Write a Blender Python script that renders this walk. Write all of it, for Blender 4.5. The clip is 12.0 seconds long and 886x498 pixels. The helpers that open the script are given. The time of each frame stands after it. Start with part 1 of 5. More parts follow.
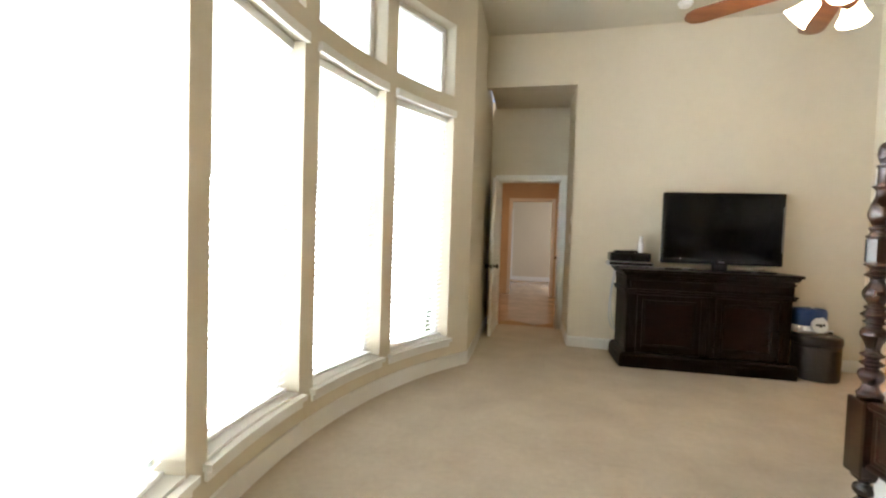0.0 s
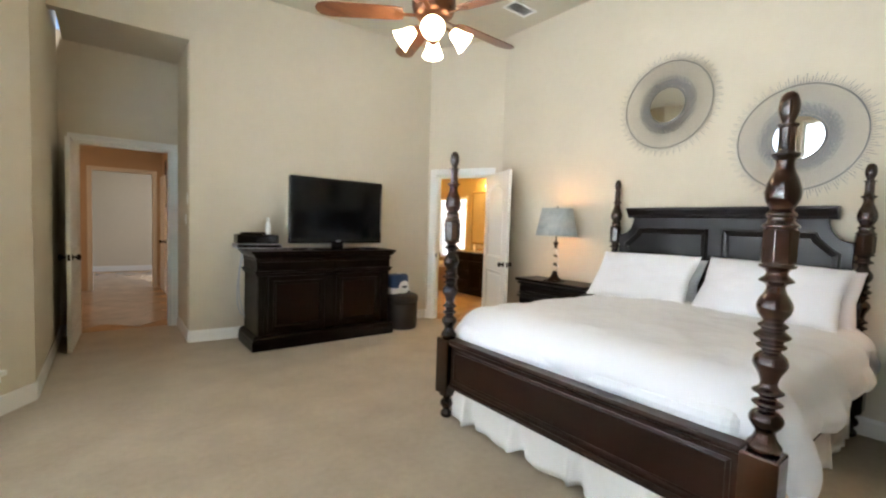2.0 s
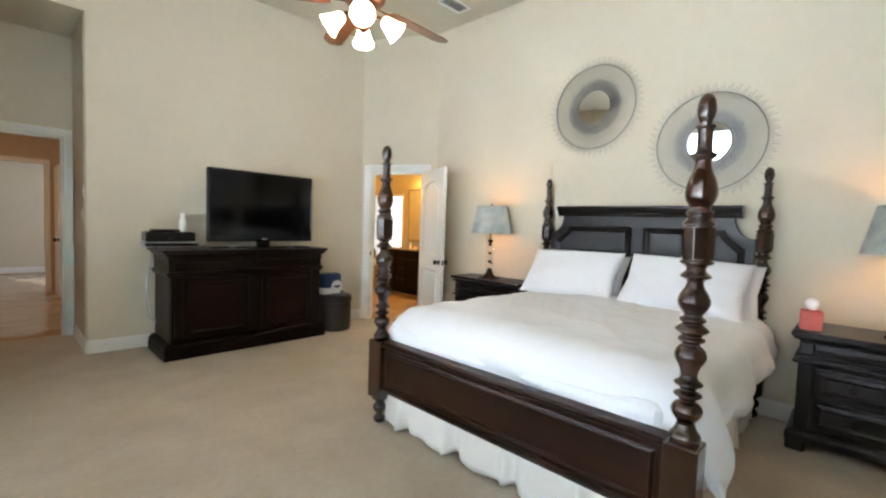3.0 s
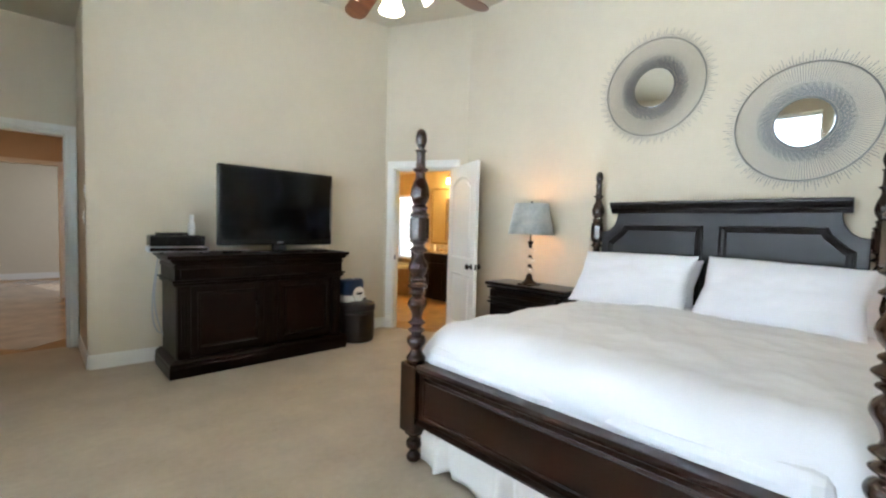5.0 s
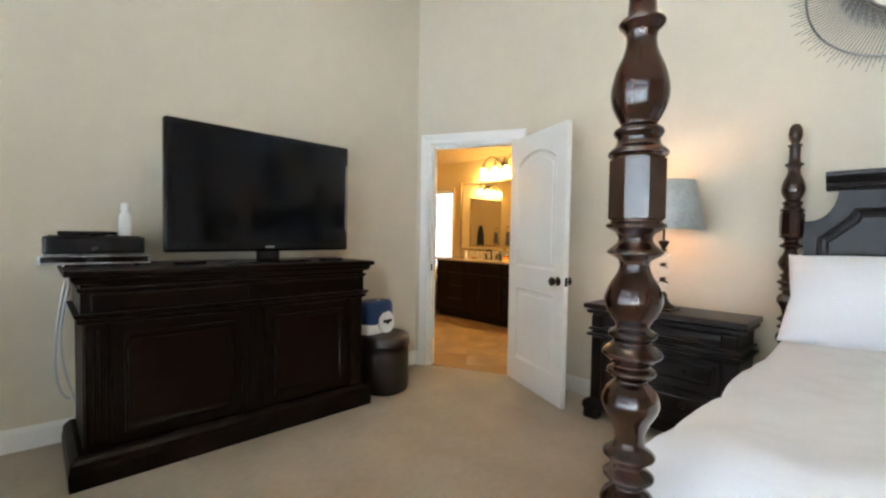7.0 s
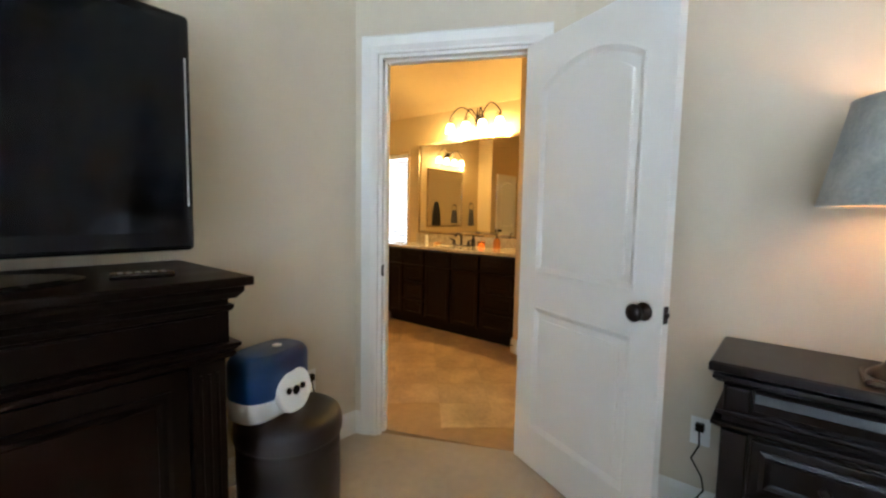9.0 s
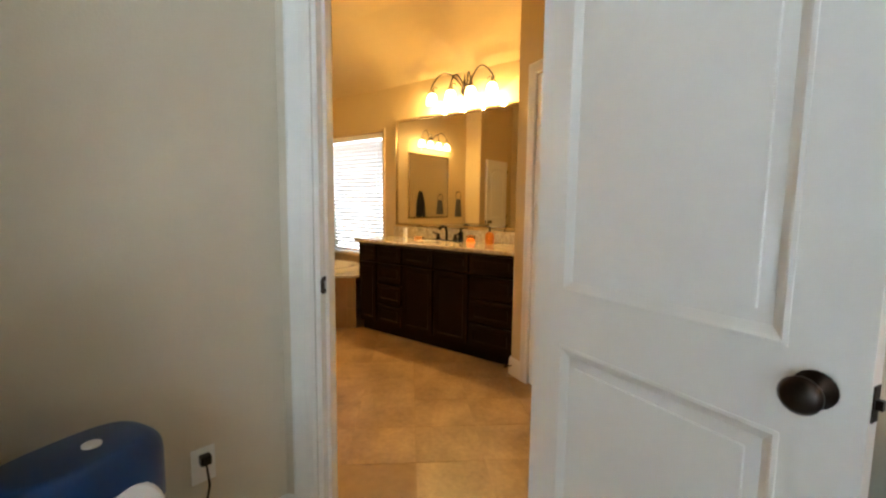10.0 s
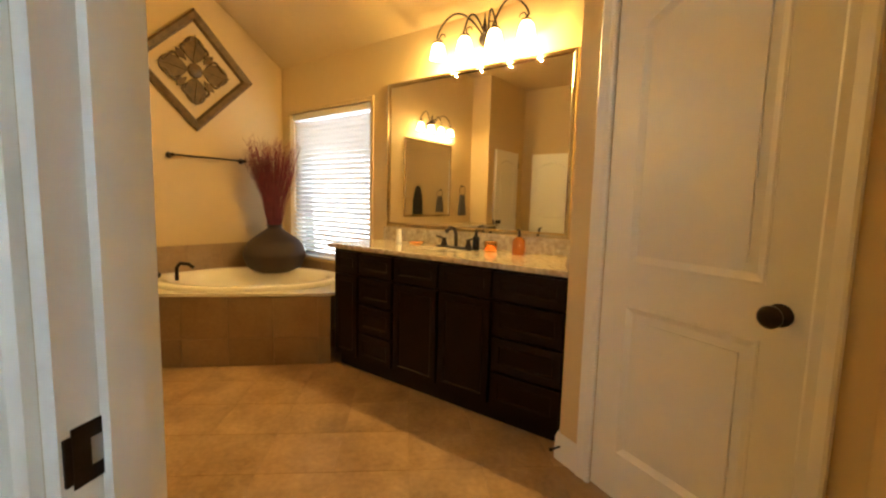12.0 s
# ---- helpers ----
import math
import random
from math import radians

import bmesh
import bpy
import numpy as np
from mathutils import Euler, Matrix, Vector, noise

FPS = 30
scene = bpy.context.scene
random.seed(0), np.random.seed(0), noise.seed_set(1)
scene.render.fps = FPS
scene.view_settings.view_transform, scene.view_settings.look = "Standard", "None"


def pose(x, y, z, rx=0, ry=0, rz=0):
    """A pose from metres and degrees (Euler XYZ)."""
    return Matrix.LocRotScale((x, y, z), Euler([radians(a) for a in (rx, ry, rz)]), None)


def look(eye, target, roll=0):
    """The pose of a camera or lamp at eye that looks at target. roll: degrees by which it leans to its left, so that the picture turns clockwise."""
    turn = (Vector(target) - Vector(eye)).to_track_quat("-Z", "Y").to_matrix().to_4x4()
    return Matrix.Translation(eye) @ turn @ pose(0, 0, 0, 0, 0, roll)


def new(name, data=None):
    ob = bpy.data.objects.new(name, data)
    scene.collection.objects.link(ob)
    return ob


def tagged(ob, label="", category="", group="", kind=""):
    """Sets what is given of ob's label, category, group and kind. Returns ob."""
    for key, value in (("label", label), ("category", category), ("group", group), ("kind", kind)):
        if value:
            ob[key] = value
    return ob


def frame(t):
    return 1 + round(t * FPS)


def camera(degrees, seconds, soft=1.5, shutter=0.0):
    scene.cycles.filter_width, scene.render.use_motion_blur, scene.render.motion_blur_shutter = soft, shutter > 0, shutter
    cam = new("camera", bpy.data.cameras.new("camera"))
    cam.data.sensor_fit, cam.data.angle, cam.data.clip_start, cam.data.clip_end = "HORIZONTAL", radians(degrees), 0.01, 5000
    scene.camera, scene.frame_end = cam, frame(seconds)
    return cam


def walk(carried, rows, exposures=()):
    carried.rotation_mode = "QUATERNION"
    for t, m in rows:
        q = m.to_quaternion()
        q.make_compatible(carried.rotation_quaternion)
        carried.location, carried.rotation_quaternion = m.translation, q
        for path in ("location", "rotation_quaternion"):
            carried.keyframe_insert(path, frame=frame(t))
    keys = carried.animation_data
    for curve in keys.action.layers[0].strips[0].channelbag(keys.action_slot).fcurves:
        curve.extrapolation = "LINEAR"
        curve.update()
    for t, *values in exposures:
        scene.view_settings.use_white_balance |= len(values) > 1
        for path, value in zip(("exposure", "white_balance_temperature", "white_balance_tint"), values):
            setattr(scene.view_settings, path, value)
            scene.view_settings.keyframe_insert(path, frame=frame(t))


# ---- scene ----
cam = camera(91.5, 12.0, 2.3)
PATH = [
    (0, (1.416, 1.658, 1.345), (1.026, 3.618, 1.272), 1.8),
    (0.5, (1.285, 1.71, 1.291), (1.38, 3.707, 1.235), 1.6),
    (1, (1.262, 1.701, 1.318), (1.798, 3.626, 1.247), 1.6),
    (1.5, (1.242, 1.802, 1.344), (2.173, 3.57, 1.254), 1.6),
    (2, (1.251, 1.87, 1.36), (2.474, 3.449, 1.25), 1.9),
    (2.5, (1.304, 1.897, 1.367), (2.7, 3.324, 1.24), 1.8),
    (4.5, (1.444, 2.168, 1.302), (2.911, 3.524, 1.204), 2.3),
    (5, (1.584, 2.382, 1.337), (2.962, 3.827, 1.233), 1.6),
    (5.5, (1.696, 2.739, 1.311), (3.034, 4.223, 1.223), 1.5),
    (6, (1.909, 3.101, 1.268), (3.191, 4.634, 1.203), 1.4),
    (6.5, (2.085, 3.494, 1.271), (3.387, 5.01, 1.191), 0.9),
    (7, (2.277, 3.857, 1.229), (3.656, 5.305, 1.164), 1.0),
    (9, (3.387, 5.115, 1.244), (4.928, 6.38, 1.078), 1.1),
    (9.5, (3.745, 5.326, 1.23), (5.291, 6.58, 1.032), 0.2),
    (10, (4.046, 5.586, 1.217), (5.62, 6.803, 1.013), 0.7),
    (10.5, (4.307, 5.834, 1.22), (5.893, 7.035, 1.011), 1.1),
    (11, (4.541, 6.029, 1.205), (6.124, 7.233, 1.001), 1.2),
    (11.5, (4.736, 6.201, 1.186), (6.318, 7.408, 0.987), 1.4),
    (12, (4.88, 6.337, 1.179), (6.467, 7.537, 0.969), 1.5),
]
walk(cam, [(t, look(eye, target, roll)) for t, eye, target, roll in PATH], [(0.0, 1.3, 6850, 14.5), (1.5, 1.14, 6650, 13.5), (2.5, 1.17, 6350, 10.5), (5.0, 1.17, 6000, 9.5), (6.5, 1.12, 6050, 10.5), (9.0, 0.97, 5650, 9.5), (10.5, 0.93, 6150, 9.5), (11.0, 0.93, 6250, 10), (12.0, 0.91, 6050, 8)])

# ---- light ----
world = bpy.data.worlds.new("sky")
scene.world = world
world.use_nodes = True
wn = world.node_tree.nodes
sky = wn.new("ShaderNodeTexSky")
sky.sky_type, sky.sun_disc, sky.sun_elevation, sky.sun_rotation = "NISHITA", False, radians(55), radians(200)
world.node_tree.links.new(sky.outputs[0], wn["Background"].inputs[0])
wn["Background"].inputs[1].default_value = 0.12


def lamp(name, kind, m, power, colour=(1, 1, 1), **more):
    data = bpy.data.lights.new(name, kind)
    data.energy, data.color = power, colour
    for key, value in more.items():
        if key == "shape":
            data.shape = value
        elif key == "size":
            data.size = value
        elif key == "size_y":
            data.size_y = value
        elif key == "angle":
            data.angle = value
        elif key == "soft":
            data.shadow_soft_size = value
    ob = new(name, data)
    ob.matrix_world = m
    return ob


SUN = 1.5
lamp("sun", "SUN", look((0, 0, 0), (-0.25, 0.75, -1.1)), SUN, (1, 0.95, 0.88), angle=radians(0.5))

CEIL = 3.84
BC, BR = Vector((3.86, 3.75)), 3.83          # centre and radius of the bow of windows
WINDOWS = [(-34.9, -23.0), (-20.9, -9.0), (-6.8, 5.1), (7.3, 19.2), (21.3, 33.1)]
SILL, HEAD, TRANSOM, TRANSOM_TOP = 0.31, 2.485, 2.675, 3.36


def bow(angle, r=BR, z=0.0):
    a = radians(angle)
    return Vector((BC.x - r * math.cos(a), BC.y + r * math.sin(a), z))


DAY = 32
SKYLIGHT = (0.80, 0.92, 1.0)
# lamp weights differ by window only to brighten the television wall
for (a0, a1), day_weight in zip(WINDOWS, (1.7, 1.35, 1.0, 0.85, 0.8)):
    mid = (a0 + a1) / 2
    lamp("daylight", "AREA", look(bow(mid, BR + 0.42, 1.1), bow(mid, 0.5, 0.7)), DAY * 3.7 * day_weight, SKYLIGHT, shape="RECTANGLE", size=1.3, size_y=3.1)
    lamp("daylight", "AREA", look(bow(mid, BR + 0.42, 3.3), bow(mid, 0.5, 2.2)), DAY * 0.38 * day_weight, SKYLIGHT, shape="RECTANGLE", size=1.6, size_y=1.5)
lamp("daylight", "AREA", look((7.68, 9.48, 1.2), (6, 9.48, 1.1)), 34, (0.93, 0.97, 1.0), shape="RECTANGLE", size=1.4, size_y=2.2)
WARM = (1.0, 0.605, 0.165)


# ---- materials ----
def material(name, base, rough=0.5, metal=0.0, vary=0.08, scale=6.0, bump=0.0, bump_scale=80.0, second=None, stretch=(1, 1, 1), spec=0.5, coat=0.0,
             sheen=0.0, island=0.0, rough_vary=0.06):
    """A plain surface with its colour varied at two scales and a fine relief."""
    m = bpy.data.materials.new(name)
    m.use_nodes = True
    n, l = m.node_tree.nodes, m.node_tree.links
    b = n["Principled BSDF"]
    co, mp = n.new("ShaderNodeTexCoord"), n.new("ShaderNodeMapping")
    if island:
        shift, add, rnd_ = n.new("ShaderNodeVectorMath"), n.new("ShaderNodeVectorMath"), n.new("ShaderNodeObjectInfo")
        shift.operation, add.operation = "SCALE", "ADD"
        shift.inputs[0].default_value = (31.0, 17.0, 5.0)
        l.new(rnd_.outputs["Random"], shift.inputs["Scale"])
        l.new(shift.outputs[0], add.inputs[0])
        l.new(co.outputs["Object"], add.inputs[1])
        l.new(add.outputs[0], mp.inputs[0])
    else:
        l.new(co.outputs["Object"], mp.inputs[0])
    mp.inputs["Scale"].default_value = stretch
    big, fine = n.new("ShaderNodeTexNoise"), n.new("ShaderNodeTexNoise")
    big.inputs["Scale"].default_value, fine.inputs["Scale"].default_value = scale, scale * 9
    big.inputs["Detail"].default_value, fine.inputs["Detail"].default_value = 4, 5
    l.new(mp.outputs[0], big.inputs[0])
    l.new(mp.outputs[0], fine.inputs[0])
    mix = n.new("ShaderNodeMath")
    mix.operation = "MULTIPLY_ADD"
    l.new(fine.outputs[0], mix.inputs[0])
    mix.inputs[1].default_value = 0.5
    l.new(big.outputs[0], mix.inputs[2])
    ramp = n.new("ShaderNodeValToRGB")
    ramp.color_ramp.elements[0].position, ramp.color_ramp.elements[1].position = 0.5, 1.0
    dark = second or tuple(c * (1 - vary) for c in base)
    light = base if second else tuple(min(1, c * (1 + vary)) for c in base)
    ramp.color_ramp.elements[0].color, ramp.color_ramp.elements[1].color = (*dark, 1), (*light, 1)
    l.new(mix.outputs[0], ramp.inputs[0])
    out = ramp.outputs[0]
    if island:
        oi, hsv, mr = n.new("ShaderNodeObjectInfo"), n.new("ShaderNodeHueSaturation"), n.new("ShaderNodeMapRange")
        l.new(oi.outputs["Random"], mr.inputs[0])
        mr.inputs["To Min"].default_value, mr.inputs["To Max"].default_value = 1 - island, 1 + island
        l.new(mr.outputs[0], hsv.inputs["Value"])
        l.new(out, hsv.inputs["Color"])
        out = hsv.outputs[0]
    l.new(out, b.inputs["Base Color"])
    rr = n.new("ShaderNodeMapRange")
    rr.inputs["To Min"].default_value, rr.inputs["To Max"].default_value = max(0.02, rough - rough_vary), min(1, rough + rough_vary)
    l.new(big.outputs[0], rr.inputs[0])
    l.new(rr.outputs[0], b.inputs["Roughness"])
    b.inputs["Metallic"].default_value = metal
    b.inputs["Specular IOR Level"].default_value = spec
    b.inputs["Coat Weight"].default_value = coat
    b.inputs["Coat Roughness"].default_value = 0.15
    b.inputs["Sheen Weight"].default_value = sheen
    if bump:
        t, bp = n.new("ShaderNodeTexNoise"), n.new("ShaderNodeBump")
        t.inputs["Scale"].default_value, t.inputs["Detail"].default_value = bump_scale, 4
        l.new(mp.outputs[0], t.inputs[0])
        l.new(t.outputs[0], bp.inputs["Height"])
        bp.inputs["Strength"].default_value, bp.inputs["Distance"].default_value = bump, 0.01
        l.new(bp.outputs[0], b.inputs["Normal"])
    return m


def glow(name, colour, strength, base=(0.9, 0.9, 0.88)):
    m = material(name, base, 0.4)
    b = m.node_tree.nodes["Principled BSDF"]
    b.inputs["Emission Color"].default_value, b.inputs["Emission Strength"].default_value = (*colour, 1), strength
    return m


def glass(name, tint=(1, 1, 1), rough=0.0):
    m = bpy.data.materials.new(name)
    m.use_nodes = True
    b = m.node_tree.nodes["Principled BSDF"]
    b.inputs["Base Color"].default_value = (*tint, 1)
    b.inputs["Roughness"].default_value, b.inputs["Transmission Weight"].default_value, b.inputs["IOR"].default_value = rough, 1, 1.47
    return m


PAINT = material("wall_paint", (0.62, 0.555, 0.435), 0.75, vary=0.03, scale=1.3, bump=0.12, bump_scale=130, spec=0.3)
CEIL_PAINT = material("ceiling_paint", (0.58, 0.54, 0.44), 0.85, vary=0.03, scale=1.0, bump=0.15, bump_scale=110, spec=0.2)
BATH_PAINT = material("bath_paint", (0.60, 0.465, 0.255), 0.7, vary=0.03, scale=1.3, bump=0.12, bump_scale=130, spec=0.3)
HALL_PAINT = material("hall_paint", (0.58, 0.465, 0.34), 0.75, vary=0.03, scale=1.3, bump=0.1, bump_scale=130, spec=0.3)
TRIM = material("white_trim", (0.78, 0.77, 0.73), 0.35, vary=0.02, scale=3, bump=0.03, bump_scale=60)
CARPET = material("carpet", (0.62, 0.53, 0.41), 0.95, second=(0.50, 0.415, 0.31), scale=2.6, bump=0.9, bump_scale=330, spec=0.1, sheen=0.15)
WOOD = material("dark_wood", (0.040, 0.0125, 0.0055), 0.17, second=(0.017, 0.0055, 0.003), scale=5, stretch=(4, 4, 0.7), coat=0.3, bump=0.008, bump_scale=40)
WOOD_H = material("dark_wood_along", (0.024, 0.0072, 0.0038), 0.32, second=(0.014, 0.0048, 0.003), scale=4, stretch=(3, 0.7, 3), spec=0.28, bump=0.012, bump_scale=40)
WOOD_D = material("dresser_wood", (0.0075, 0.0027, 0.0018), 0.36, second=(0.0042, 0.0018, 0.0013), scale=4, stretch=(0.8, 3, 3), spec=0.16, bump=0.012, bump_scale=40)
CHERRY = material("cherry_panel", (0.012, 0.003, 0.0017), 0.36, second=(0.005, 0.0018, 0.0013), scale=4, stretch=(0.9, 3, 2), spec=0.16, bump=0.012, bump_scale=40)
BLACKWOOD = material("black_wood", (0.012, 0.009, 0.010), 0.31, second=(0.009, 0.007, 0.008), scale=3, stretch=(3, 0.7, 3), spec=0.28, bump=0.02, bump_scale=60)
VANITY = material("espresso_wood", (0.010, 0.0032, 0.0018), 0.42, second=(0.006, 0.0022, 0.0014), scale=4, stretch=(3, 3, 0.8), spec=0.14)
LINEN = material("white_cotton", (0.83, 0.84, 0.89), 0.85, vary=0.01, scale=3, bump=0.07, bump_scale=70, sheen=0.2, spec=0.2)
SKIRT = material("bed_skirt_cotton", (0.82, 0.81, 0.79), 0.9, vary=0.03, scale=4, bump=0.15, bump_scale=90, sheen=0.2, spec=0.2)
BLIND = material("blind_slat", (0.86, 0.85, 0.82), 0.45, vary=0.02, scale=3)
BRONZE = material("dark_bronze", (0.030, 0.022, 0.018), 0.32, metal=0.8, vary=0.3, scale=20)
BRASS = material("fan_bronze", (0.11, 0.045, 0.022), 0.3, metal=0.7, vary=0.3, scale=20)
BLADE = material("fan_blade_wood", (0.19, 0.078, 0.034), 0.32, second=(0.085, 0.025, 0.010), scale=4, stretch=(0.8, 5, 5), coat=0.3)
SCREEN = material("tv_screen", (0.004, 0.0045, 0.006), 0.10, vary=0.1, spec=0.22)
BLACK = material("black_plastic", (0.007, 0.007, 0.008), 0.25, vary=0.1, scale=8, spec=0.3)
SILVER = material("silver_plastic", (0.42, 0.43, 0.45), 0.3, metal=0.6, vary=0.05)
WHITE = material("white_plastic", (0.8, 0.8, 0.78), 0.4, vary=0.03)
LEATHER = material("brown_leather", (0.022, 0.013, 0.011), 0.42, second=(0.013, 0.008, 0.007), scale=9, bump=0.25, bump_scale=160)
BLUE = material("blue_plastic", (0.005, 0.032, 0.115), 0.38, vary=0.15, scale=6)
SHADE = material("grey_silk_shade", (0.46, 0.48, 0.46), 0.75, second=(0.25, 0.28, 0.28), scale=9, bump=0.1, bump_scale=200, sheen=0.3)
SHADE_IN = material("shade_lining", (0.85, 0.62, 0.36), 0.8, vary=0.03)
WIRE = material("dark_wire", (0.21, 0.205, 0.20), 0.4, metal=0.6, vary=0.2, scale=30)
PINK = material("pink_card", (0.72, 0.16, 0.14), 0.6, vary=0.12, scale=30)
TISSUE = material("tissue_paper", (0.85, 0.84, 0.84), 0.9, vary=0.02)
MIRROR = material("mirror_glass", (0.93, 0.94, 0.93), 0.02, metal=1.0, vary=0.003, rough_vary=0.0)
GILT = material("silver_gilt_frame", (0.62, 0.55, 0.40), 0.12, metal=1.0, vary=0.1, scale=12)
CRYSTAL = glass("crystal")
PANE = glass("window_glass")
TUB = material("tub_acrylic", (0.82, 0.79, 0.70), 0.15, vary=0.02, scale=2, coat=0.3)
TILE = material("tan_wall_tile", (0.33, 0.235, 0.145), 0.32, second=(0.25, 0.165, 0.095), scale=5, bump=0.06, bump_scale=50, island=0.08)
FLOOR_TILE = material("floor_tile", (0.50, 0.34, 0.185), 0.36, second=(0.26, 0.165, 0.088), scale=4.2, bump=0.05, bump_scale=30, island=0.02)
HALL_TILE = material("hall_tile", (0.42, 0.33, 0.25), 0.2, second=(0.33, 0.26, 0.19), scale=4, bump=0.03, bump_scale=30, island=0.06)
GROUT = material("grout", (0.38, 0.26, 0.145), 0.9, vary=0.1, scale=20)
GRANITE = material("granite", (0.62, 0.55, 0.42), 0.15, second=(0.26, 0.21, 0.15), scale=34, coat=0.3)
VASE = material("dark_clay", (0.034, 0.018, 0.014), 0.6, vary=0.25, scale=9, bump=0.1, bump_scale=40)
REED = material("red_dried_grass", (0.22, 0.040, 0.045), 0.9, second=(0.10, 0.020, 0.028), scale=9)
AMBER = glass("amber_glass", (0.9, 0.34, 0.05), 0.05)
TOWEL = material("grey_towel", (0.10, 0.10, 0.11), 0.95, vary=0.15, scale=20, bump=0.6, bump_scale=250)
PICTURE = material("dark_picture", (0.05, 0.035, 0.025), 0.35, vary=0.5, scale=8)
GRASS = material("lawn", (0.075, 0.11, 0.035), 0.9, vary=0.3, scale=1.5)
TREE = material("hedge_leaf", (0.06, 0.09, 0.03), 0.9, vary=0.4, scale=5)
SHEERGLOW = glow("lit_frosted_glass", (1.0, 0.80, 0.50), 9.0)
BATHGLOW = glow("lit_bath_glass", (1.0, 0.66, 0.26), 10.0)


# ---- mesh tools ----
def mesh(name, bm, mat, smooth=False, bevel=0.0, segments=2):
    data = bpy.data.meshes.new(name)
    bmesh.ops.recalc_face_normals(bm, faces=bm.faces)
    if smooth:
        for f in bm.faces:
            f.smooth = True
    bm.to_mesh(data)
    bm.free()
    for one in mat if isinstance(mat, (list, tuple)) else (mat,):
        data.materials.append(one)
    ob = new(name, data)
    if bevel:
        b = ob.modifiers.new("edge", "BEVEL")
        b.width, b.segments, b.limit_method, b.angle_limit = bevel, segments, "ANGLE", radians(35)
        if smooth:
            b.harden_normals = False
    return ob


def part(name, bm, mat, parent, label="", smooth=False, bevel=0.0, segments=2, kind=""):
    ob = mesh(name, bm, mat, smooth, bevel, segments)
    ob.parent = parent
    return tagged(ob, label=label, kind=kind)


def thing(name, m, label, category, group=""):
    ob = new(name)
    ob.empty_display_size = 0.1
    ob.matrix_world = m
    return tagged(ob, label, category, group)


def box(x0, x1, y0, y1, z0, z1, bm=None, m=None):
    bm = bm or bmesh.new()
    v = [bm.verts.new((m @ Vector(p)) if m else p) for p in itertools_product(x0, x1, y0, y1, z0, z1)]
    for q in ((0, 1, 3, 2), (4, 6, 7, 5), (0, 4, 5, 1), (2, 3, 7, 6), (0, 2, 6, 4), (1, 5, 7, 3)):
        bm.faces.new([v[i] for i in q])
    return bm


def itertools_product(x0, x1, y0, y1, z0, z1):
    return [(x, y, z) for x in (x0, x1) for y in (y0, y1) for z in (z0, z1)]


def lathe(profile, bm=None, steps=28, at=(0, 0, 0), m=None, cap=True):
    """A turned shape from (radius, z) pairs, from below upwards."""
    bm = bm or bmesh.new()
    rings = []
    for r, z in profile:
        ring = []
        for k in range(steps):
            a = 2 * math.pi * k / steps
            p = Vector((at[0] + r * math.cos(a), at[1] + r * math.sin(a), at[2] + z))
            ring.append(bm.verts.new(m @ p if m else p))
        rings.append(ring)
    for low, high in zip(rings, rings[1:]):
        for k in range(steps):
            bm.faces.new((low[k], low[(k + 1) % steps], high[(k + 1) % steps], high[k]))
    if cap:
        bm.faces.new(rings[0][::-1])
        bm.faces.new(rings[-1])
    return bm


def smooth_profile(points, n=4):
    """More (radius, z) pairs along a soft curve through the given ones."""
    out = []
    for i in range(len(points) - 1):
        p0, p1, p2, p3 = points[max(i - 1, 0)], points[i], points[i + 1], points[min(i + 2, len(points) - 1)]
        for k in range(n):
            t = k / n
            q = [0.5 * (2 * p1[j] + (p2[j] - p0[j]) * t + (2 * p0[j] - 5 * p1[j] + 4 * p2[j] - p3[j]) * t * t + (3 * p1[j] - p0[j] - 3 * p2[j] + p3[j]) * t ** 3) for j in (0, 1)]
            out.append((max(q[0], 0.001), q[1]))
    return out + [points[-1]]


def tube(points, r, bm=None, steps=8):
    """A round rod along points; r is a radius or one per point."""
    bm = bm or bmesh.new()
    pts = [Vector(p) for p in points]
    rings = []
    side = None
    for i, p in enumerate(pts):
        d = (pts[min(i + 1, len(pts) - 1)] - pts[max(i - 1, 0)]).normalized()
        if side is None:
            side = d.orthogonal().normalized()
        side = (side - d * side.dot(d)).normalized()
        up = d.cross(side)
        rad = r[i] if isinstance(r, (list, tuple)) else r
        rings.append([bm.verts.new(p + rad * (side * math.cos(2 * math.pi * k / steps) + up * math.sin(2 * math.pi * k / steps))) for k in range(steps)])
    for low, high in zip(rings, rings[1:]):
        for k in range(steps):
            bm.faces.new((low[k], low[(k + 1) % steps], high[(k + 1) % steps], high[k]))
    bm.faces.new(rings[0][::-1])
    bm.faces.new(rings[-1])
    return bm


def prism(outline, lo, hi, axis="z", bm=None, m=None):
    """An outline of 2D points pushed from lo to hi along an axis."""
    bm = bm or bmesh.new()
    def at(p, h):
        q = {"z": (p[0], p[1], h), "x": (h, p[0], p[1]), "y": (p[0], h, p[1])}[axis]
        return m @ Vector(q) if m else q
    a, b = [bm.verts.new(at(p, lo)) for p in outline], [bm.verts.new(at(p, hi)) for p in outline]
    n = len(outline)
    for k in range(n):
        bm.faces.new((a[k], a[(k + 1) % n], b[(k + 1) % n], b[k]))
    bm.faces.new(a[::-1])
    bm.faces.new(b)
    return bm


